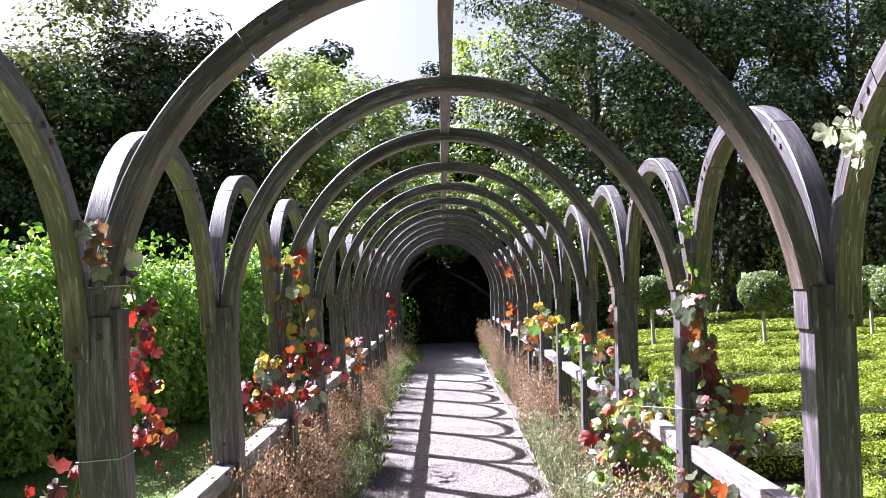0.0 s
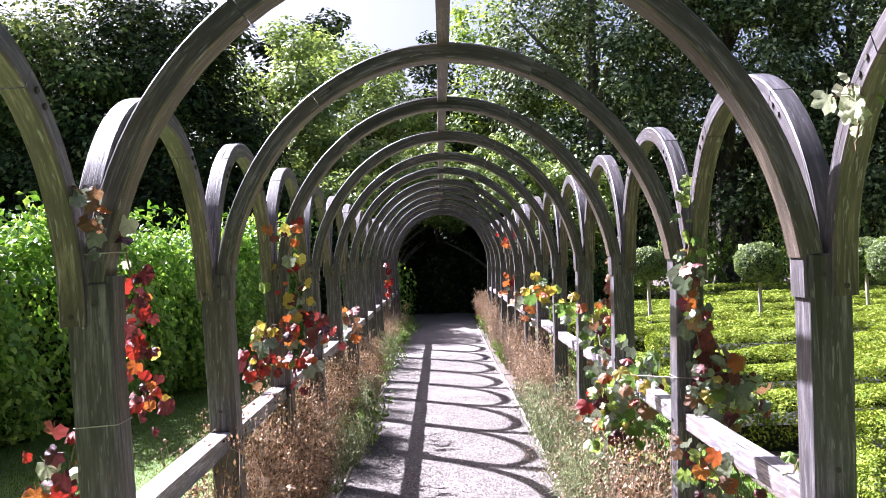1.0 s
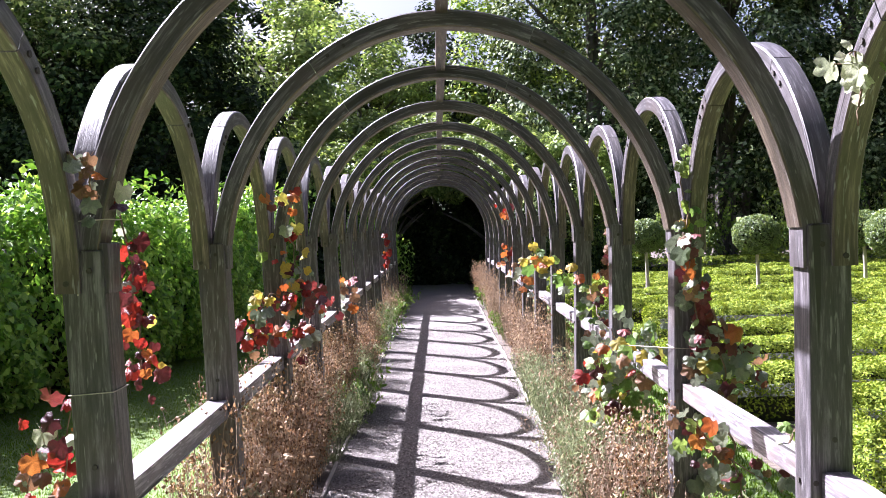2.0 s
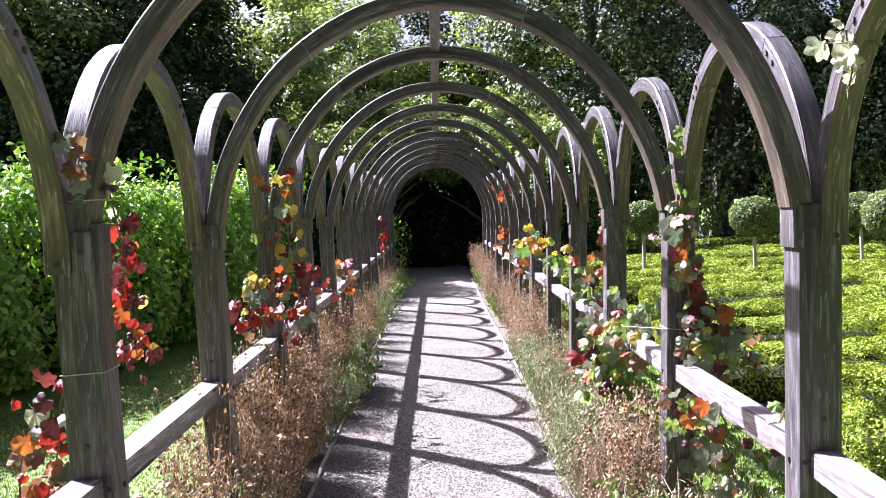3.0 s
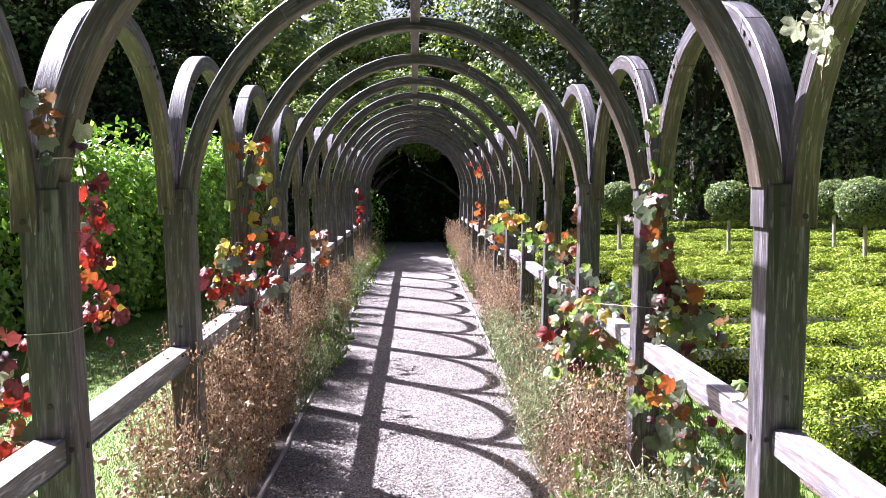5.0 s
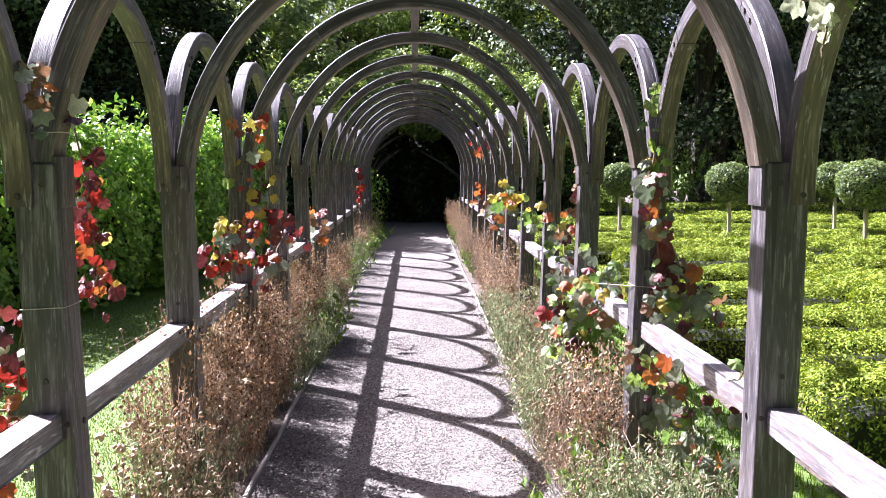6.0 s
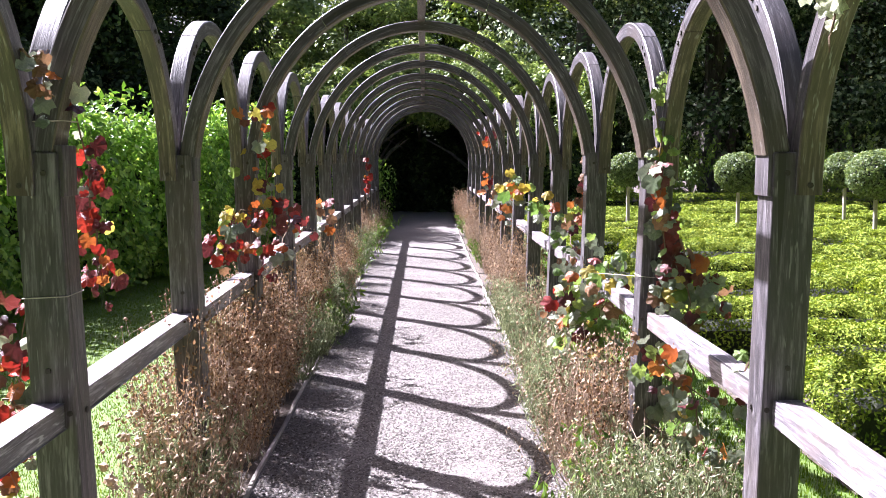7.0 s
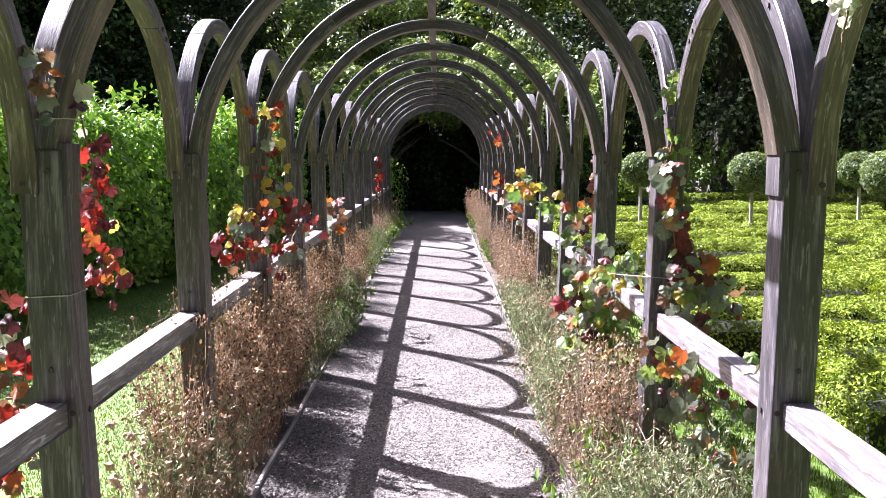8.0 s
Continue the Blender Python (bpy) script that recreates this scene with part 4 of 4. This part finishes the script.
# ---- vines on the posts ----
def vine_leaf(seed, mat):
    """A five-lobed vine leaf, one unit long, cupped and a little curled, its stalk at the origin, tip towards -z."""
    g = random.Random(seed)
    half = [(0, 1.0), (14, 0.88), (26, 0.79), (40, 0.86), (56, 0.93), (68, 0.86), (84, 0.77), (104, 0.84), (124, 0.78), (150, 0.66), (174, 0.30)]
    rim = [(a, r) for a, r in half] + [(-a, r) for a, r in half[:0:-1]]
    cup, curl, wav = g.uniform(0.15, 0.7), g.uniform(-0.7, 1.0), g.uniform(0.06, 0.16)
    verts = [(0, 0, -0.34)]

    def spot(a, r):
        x, z = r * math.sin(radians(a)), -0.34 - r * math.cos(radians(a))
        return (x, cup * x * x * 2 + curl * (z + 0.34) ** 2 + wav * r * math.sin(a * 0.11 + seed), z)

    rr = [r * g.uniform(0.88, 1.08) * 0.62 for _, r in rim]
    verts += [spot(a, 0.55 * (0.5 * r + 0.25)) for (a, _), r in zip(rim, rr)]
    verts += [spot(a, r) for (a, _), r in zip(rim, rr)]
    n = len(rim)
    faces = [(0, 1 + k, 1 + (k + 1) % n) for k in range(n)]
    faces += [(1 + k, 1 + n + k, 1 + n + (k + 1) % n, 1 + (k + 1) % n) for k in range(n)]
    k = len(verts)
    verts += [(-0.012, 0, -0.34), (0.012, 0, -0.34), (0.008, 0.03, 0.16), (-0.008, 0.03, 0.16)]
    faces.append((k, k + 1, k + 2, k + 3))
    return mesh_of("leaf", verts, faces, mat, True)


LEAVES = {c: [vine_leaf(7 * j + 3, m) for j in range(7)] for c, m in VINE.items()}


def vine(label, runs, colours, size=0.09, seed=0, face=(0, -1, 0.3), spread=0.05):
    """A vine: runs are (points of the stem, number of leaves)."""
    g = random.Random(seed)
    t = new("grape_vine")
    names, weights = list(colours), list(colours.values())
    for pts, count in runs:
        n = int(count * 1.8)
        pts = [Vector(p) for p in pts]
        fine = []
        for a, b in zip(pts, pts[1:]):
            for j in range(4):
                fine.append(a.lerp(b, j / 4) + Vector((g.uniform(-1, 1), g.uniform(-1, 1), g.uniform(-1, 1))) * 0.012)
        fine.append(pts[-1])
        bm = bmesh.new()
        tube(bm, fine, 0.0045, 0.002, 5)
        part("stem", bm, VINE_STEM, t)
        for _ in range(n):
            u = g.random() * (len(fine) - 1.001)
            p = fine[int(u)].lerp(fine[int(u) + 1], u % 1) + Vector((g.gauss(0, spread), g.gauss(0, spread * 0.8), g.gauss(0, spread)))
            nor = (Vector(face) + Vector((g.gauss(0, 0.55), g.gauss(0, 0.4), g.gauss(0, 0.45)))).normalized()
            down = Vector((g.gauss(0, 0.45), g.gauss(0, 0.3), -1))
            down = (down - nor * down.dot(nor)).normalized()
            z = -down
            x = nor.cross(z) * -1
            m = Matrix((x, -nor, z)).transposed().to_4x4()
            if m.determinant() < 0:
                m = Matrix((-x, -nor, z)).transposed().to_4x4()
            ob = new("leaf", g.choice(LEAVES[g.choices(names, weights)[0]]))
            ob.parent = t
            s = size * g.uniform(0.45, 1.1)
            ob.matrix_basis = Matrix.Translation(p) @ m @ Matrix.Diagonal((s, s, s, 1))
    return tagged(t, label, "vine", "grape vines")


AUTUMN = {"red": 3, "orange": 2, "yellow": 1.5, "wine": 6, "grey": 1.5, "pale": 0.5}
vine("red and wine-coloured autumn vine hanging from an oak post",
     [([(-1.0, 2.66, 1.86), (-0.97, 2.76, 1.80), (-0.965, 2.86, 1.62)], 10), ([(-0.965, 2.86, 1.62), (-0.97, 2.93, 1.45), (-0.96, 2.93, 1.25)], 24)],
     AUTUMN, 0.06, 1, spread=0.028)
vine("green and yellow vine tip tied to an oak post", [([(-1.06, 2.60, 1.93), (-1.00, 2.60, 1.90), (-0.96, 2.62, 1.80)], 8)], {"grey": 4, "yellow": 0.7, "brown": 1}, 0.06, 2, spread=0.025)
vine("red and dark autumn vine low outside the rail",
     [([(-1.24, 2.85, 0.3), (-1.21, 2.85, 0.8), (-1.15, 2.86, 1.22)], 24), ([(-1.30, 2.9, 0.5), (-1.33, 2.92, 0.9), (-1.28, 2.92, 1.12)], 18), ([(-1.20, 2.8, 0.95), (-1.13, 2.78, 0.90)], 5)],
     {"red": 3, "wine": 3, "orange": 2.5, "grey": 2.5, "yellow": 1.5, "pale": 1, "brown": 1}, 0.075, 3, spread=0.035)
vine("orange, yellow and red autumn vine on an oak post",
     [([(-0.92, 5.6, 1.70), (-0.88, 5.6, 1.50), (-0.86, 5.58, 1.30), (-0.90, 5.5, 1.05)], 24), ([(-0.90, 5.5, 1.32), (-1.02, 5.46, 1.34), (-1.12, 5.45, 1.15), (-1.14, 5.5, 1.0)], 24), ([(-0.99, 5.6, 1.93), (-0.92, 5.6, 1.88)], 5)],
     {"red": 3, "orange": 3.5, "yellow": 3, "wine": 6, "grey": 2, "green": 1, "brown": 1}, 0.088, 4, spread=0.05)
vine("pale withered vine leaves over the rail", [([(-1.02, 8.6, 1.0), (-0.97, 9.1, 1.18), (-0.99, 9.8, 1.1)], 14)], {"pale": 4, "grey": 2, "brown": 2, "wine": 1, "orange": 1}, 0.11, 5, spread=0.07)
vine("dark red vine leaves on the rail", [([(-1.0, 6.8, 1.0), (-0.96, 7.2, 1.2), (-0.98, 7.7, 1.1)], 12)], {"wine": 4, "orange": 2, "red": 2, "grey": 1}, 0.10, 6, spread=0.06)
vine("bright red vine tip far down the tunnel", [([(-0.92, 16.0, 1.55), (-0.90, 16.0, 1.35), (-0.92, 16.0, 1.1)], 7)], {"red": 5, "orange": 3}, 0.13, 7, spread=0.04)
# right side
vine("dull green and purple vine climbing an oak post",
     [([(1.10, 4.1, 0.55), (1.07, 4.09, 1.1), (1.02, 4.08, 1.45), (1.01, 4.09, 1.66)], 56), ([(1.08, 4.08, 1.15), (1.20, 4.08, 1.12), (1.32, 4.12, 1.02)], 14), ([(1.10, 4.05, 1.3), (1.14, 4.05, 1.05), (1.12, 4.05, 0.9)], 14)],
     {"grey": 8, "pale": 0.5, "wine": 3, "orange": 0.7, "green": 1.2, "brown": 2, "yellow": 0.3}, 0.088, 8, spread=0.042)
vine("fresh green vine tip on an arch", [([(1.01, 4.08, 1.66), (1.00, 4.12, 1.80), (1.03, 4.15, 1.98)], 11)], {"green": 5, "yellow": 0.6, "grey": 1}, 0.065, 9, spread=0.025)
vine("mixed green and reddening vine sprawling inside the rail",
     [([(1.0, 5.5, 0.2), (0.96, 5.4, 0.7), (0.90, 5.35, 1.08)], 46), ([(0.96, 5.4, 0.6), (0.84, 5.25, 0.75), (0.80, 5.2, 1.0)], 42), ([(1.0, 5.45, 0.7), (1.04, 5.1, 0.95), (0.98, 5.0, 1.08)], 28)],
     {"grey": 6, "pale": 1.2, "green": 6, "yellow": 0.7, "red": 0.3, "wine": 1, "brown": 1, "orange": 0.3}, 0.095, 10, spread=0.07)
vine("yellow-green vine shoot reaching over the path", [([(1.03, 7.0, 1.15), (0.88, 6.8, 1.28), (0.74, 6.7, 1.40), (0.58, 6.7, 1.50)], 18)], {"yellow": 3, "green": 4, "orange": 1, "grey": 2}, 0.11, 11, spread=0.035)
vine("brown and purple vine leaves on the rail", [([(1.03, 6.9, 1.2), (1.02, 6.5, 1.05), (1.05, 6.2, 0.85)], 18)], {"wine": 1.5, "grey": 3, "brown": 2, "orange": 0.7, "green": 3}, 0.085, 12, spread=0.06)
vine("orange vine leaf spray on an oak post", [([(1.02, 5.86, 1.25), (1.0, 5.84, 1.45), (0.99, 5.84, 1.62)], 10)], {"orange": 3, "brown": 2, "wine": 1, "green": 1}, 0.085, 13, spread=0.03)
vine("brown, grey and orange vine under the rail",
     [([(0.84, 3.5, 0.95), (0.95, 3.45, 0.82), (1.10, 3.42, 0.72)], 16), ([(0.98, 3.45, 0.9), (1.0, 3.4, 0.7), (1.05, 3.4, 0.55)], 11)],
     {"grey": 5, "brown": 2, "orange": 1, "wine": 2, "green": 2}, 0.072, 14, spread=0.045)
vine("pale green vine leaves on the rail beside a post", [([(1.04, 3.0, 0.95), (1.03, 2.95, 1.06), (1.06, 2.9, 1.0)], 7)], {"pale": 4, "green": 2}, 0.07, 15, spread=0.025)
vine("pale curled vine leaves on an arch", [([(1.06, 2.46, 2.02), (1.01, 2.43, 2.08), (0.95, 2.45, 2.06)], 8), ([(1.02, 2.44, 2.05), (1.03, 2.43, 1.97), (1.02, 2.43, 1.9)], 0)], {"pale": 5, "green": 1}, 0.075, 16, spread=0.03)
vine("red and orange vine far down the tunnel", [([(0.96, 13.6, 1.0), (0.93, 13.6, 1.45), (0.95, 13.8, 1.95)], 10)], {"red": 3, "orange": 3, "grey": 2, "wine": 2}, 0.13, 17, spread=0.06)
vine("brown and green vine on the rail far down", [([(1.0, 10.4, 1.0), (0.95, 10.6, 1.25), (0.97, 11.2, 1.15)], 16)], {"brown": 3, "orange": 2, "grey": 3, "red": 1}, 0.12, 18, spread=0.07)


# twine and wire round the posts
def tie(x, y, z, h, sag, r=0.0018):
    bm = bmesh.new()
    loop = [(x - h, y - h, z), (x + h, y - h, z + sag), (x + h, y + h, z + sag), (x - h, y + h, z), (x - h, y - h, z)]
    for a, b in zip(loop, loop[1:]):
        rod(bm, a, b, r, r, 5)
    return tagged(part("twine", bm, TWINE), "thin pale twine tied round an oak post", "twine", "twine ties")


tie(-HALF + 0.013, FIRST, 1.255, POST / 2 + 0.002, 0.006)
tie(-HALF + 0.02, FIRST, 1.735, POST / 2 - 0.002, 0.004)
tie(HALF - 0.017, FIRST + STEP, 1.12, POST / 2 + 0.002, -0.01)
bm = bmesh.new()
tube(bm, [(-1.048, FIRST - 0.064, 1.70), (-1.056, FIRST - 0.068, 1.65), (-1.052, FIRST - 0.066, 1.58), (-1.045, FIRST - 0.063, 1.53)], 0.0025, 0.002, 5)
tagged(part("twine", bm, TWINE), "loose end of pale twine hanging down a post", "twine", "twine ties")
bm = bmesh.new()
rod(bm, (HALF - 0.077, FIRST + STEP - 0.062, 1.12), (0.86, FIRST + STEP + 0.55, 1.06), 0.0018, 0.0018, 5)
tagged(part("wire", bm, TWINE), "thin wire holding the vine to a post", "wire")


# the nearest leaves of the tall hedge, one by one
def hedge_leaf(k):
    g = random.Random(60 + k)
    b, f = g.uniform(0.05, 0.14), g.uniform(0.05, 0.12)
    verts = [(0, 0, 0), (0.22, f, -0.3), (0.26, f * 0.8 + b * 0.4, -0.55), (0, b, -1.0), (-0.26, f * 0.8 + b * 0.4, -0.55), (-0.22, f, -0.3), (0, b * 0.4, -0.45)]
    faces = [(0, 1, 6), (1, 2, 6), (2, 3, 6), (3, 4, 6), (4, 5, 6), (5, 0, 6)]
    return mesh_of("leaf", verts, faces, SINGLE_LEAF, True)


SINGLE_LEAF = vine_leaf_mat("hedge_single_leaf", (0.10, 0.22, 0.025), (0.34, 0.52, 0.09), 0.4, 0.42)
shapes = [hedge_leaf(k) for k in range(4)]
g = random.Random(77)
for _ in range(300):
    y = g.uniform(8.3, 12.5)
    fx = -4.42 + 0.22 * min(max(y - 9.1, -3), 6)
    z = g.uniform(0.5, 2.15)
    ob = new("leaf", g.choice(shapes))
    ob.parent = big_hedge
    s = g.uniform(0.08, 0.125)
    ob.matrix_basis = pose(fx + 0.32 * math.sin(math.pi * (z / 2.1) ** 0.8) + g.uniform(-0.15, 0.12), y, z, g.gauss(-35, 22), g.gauss(0, 22), 90 + g.gauss(-25, 45)) @ Matrix.Diagonal((s, s, s, 1))
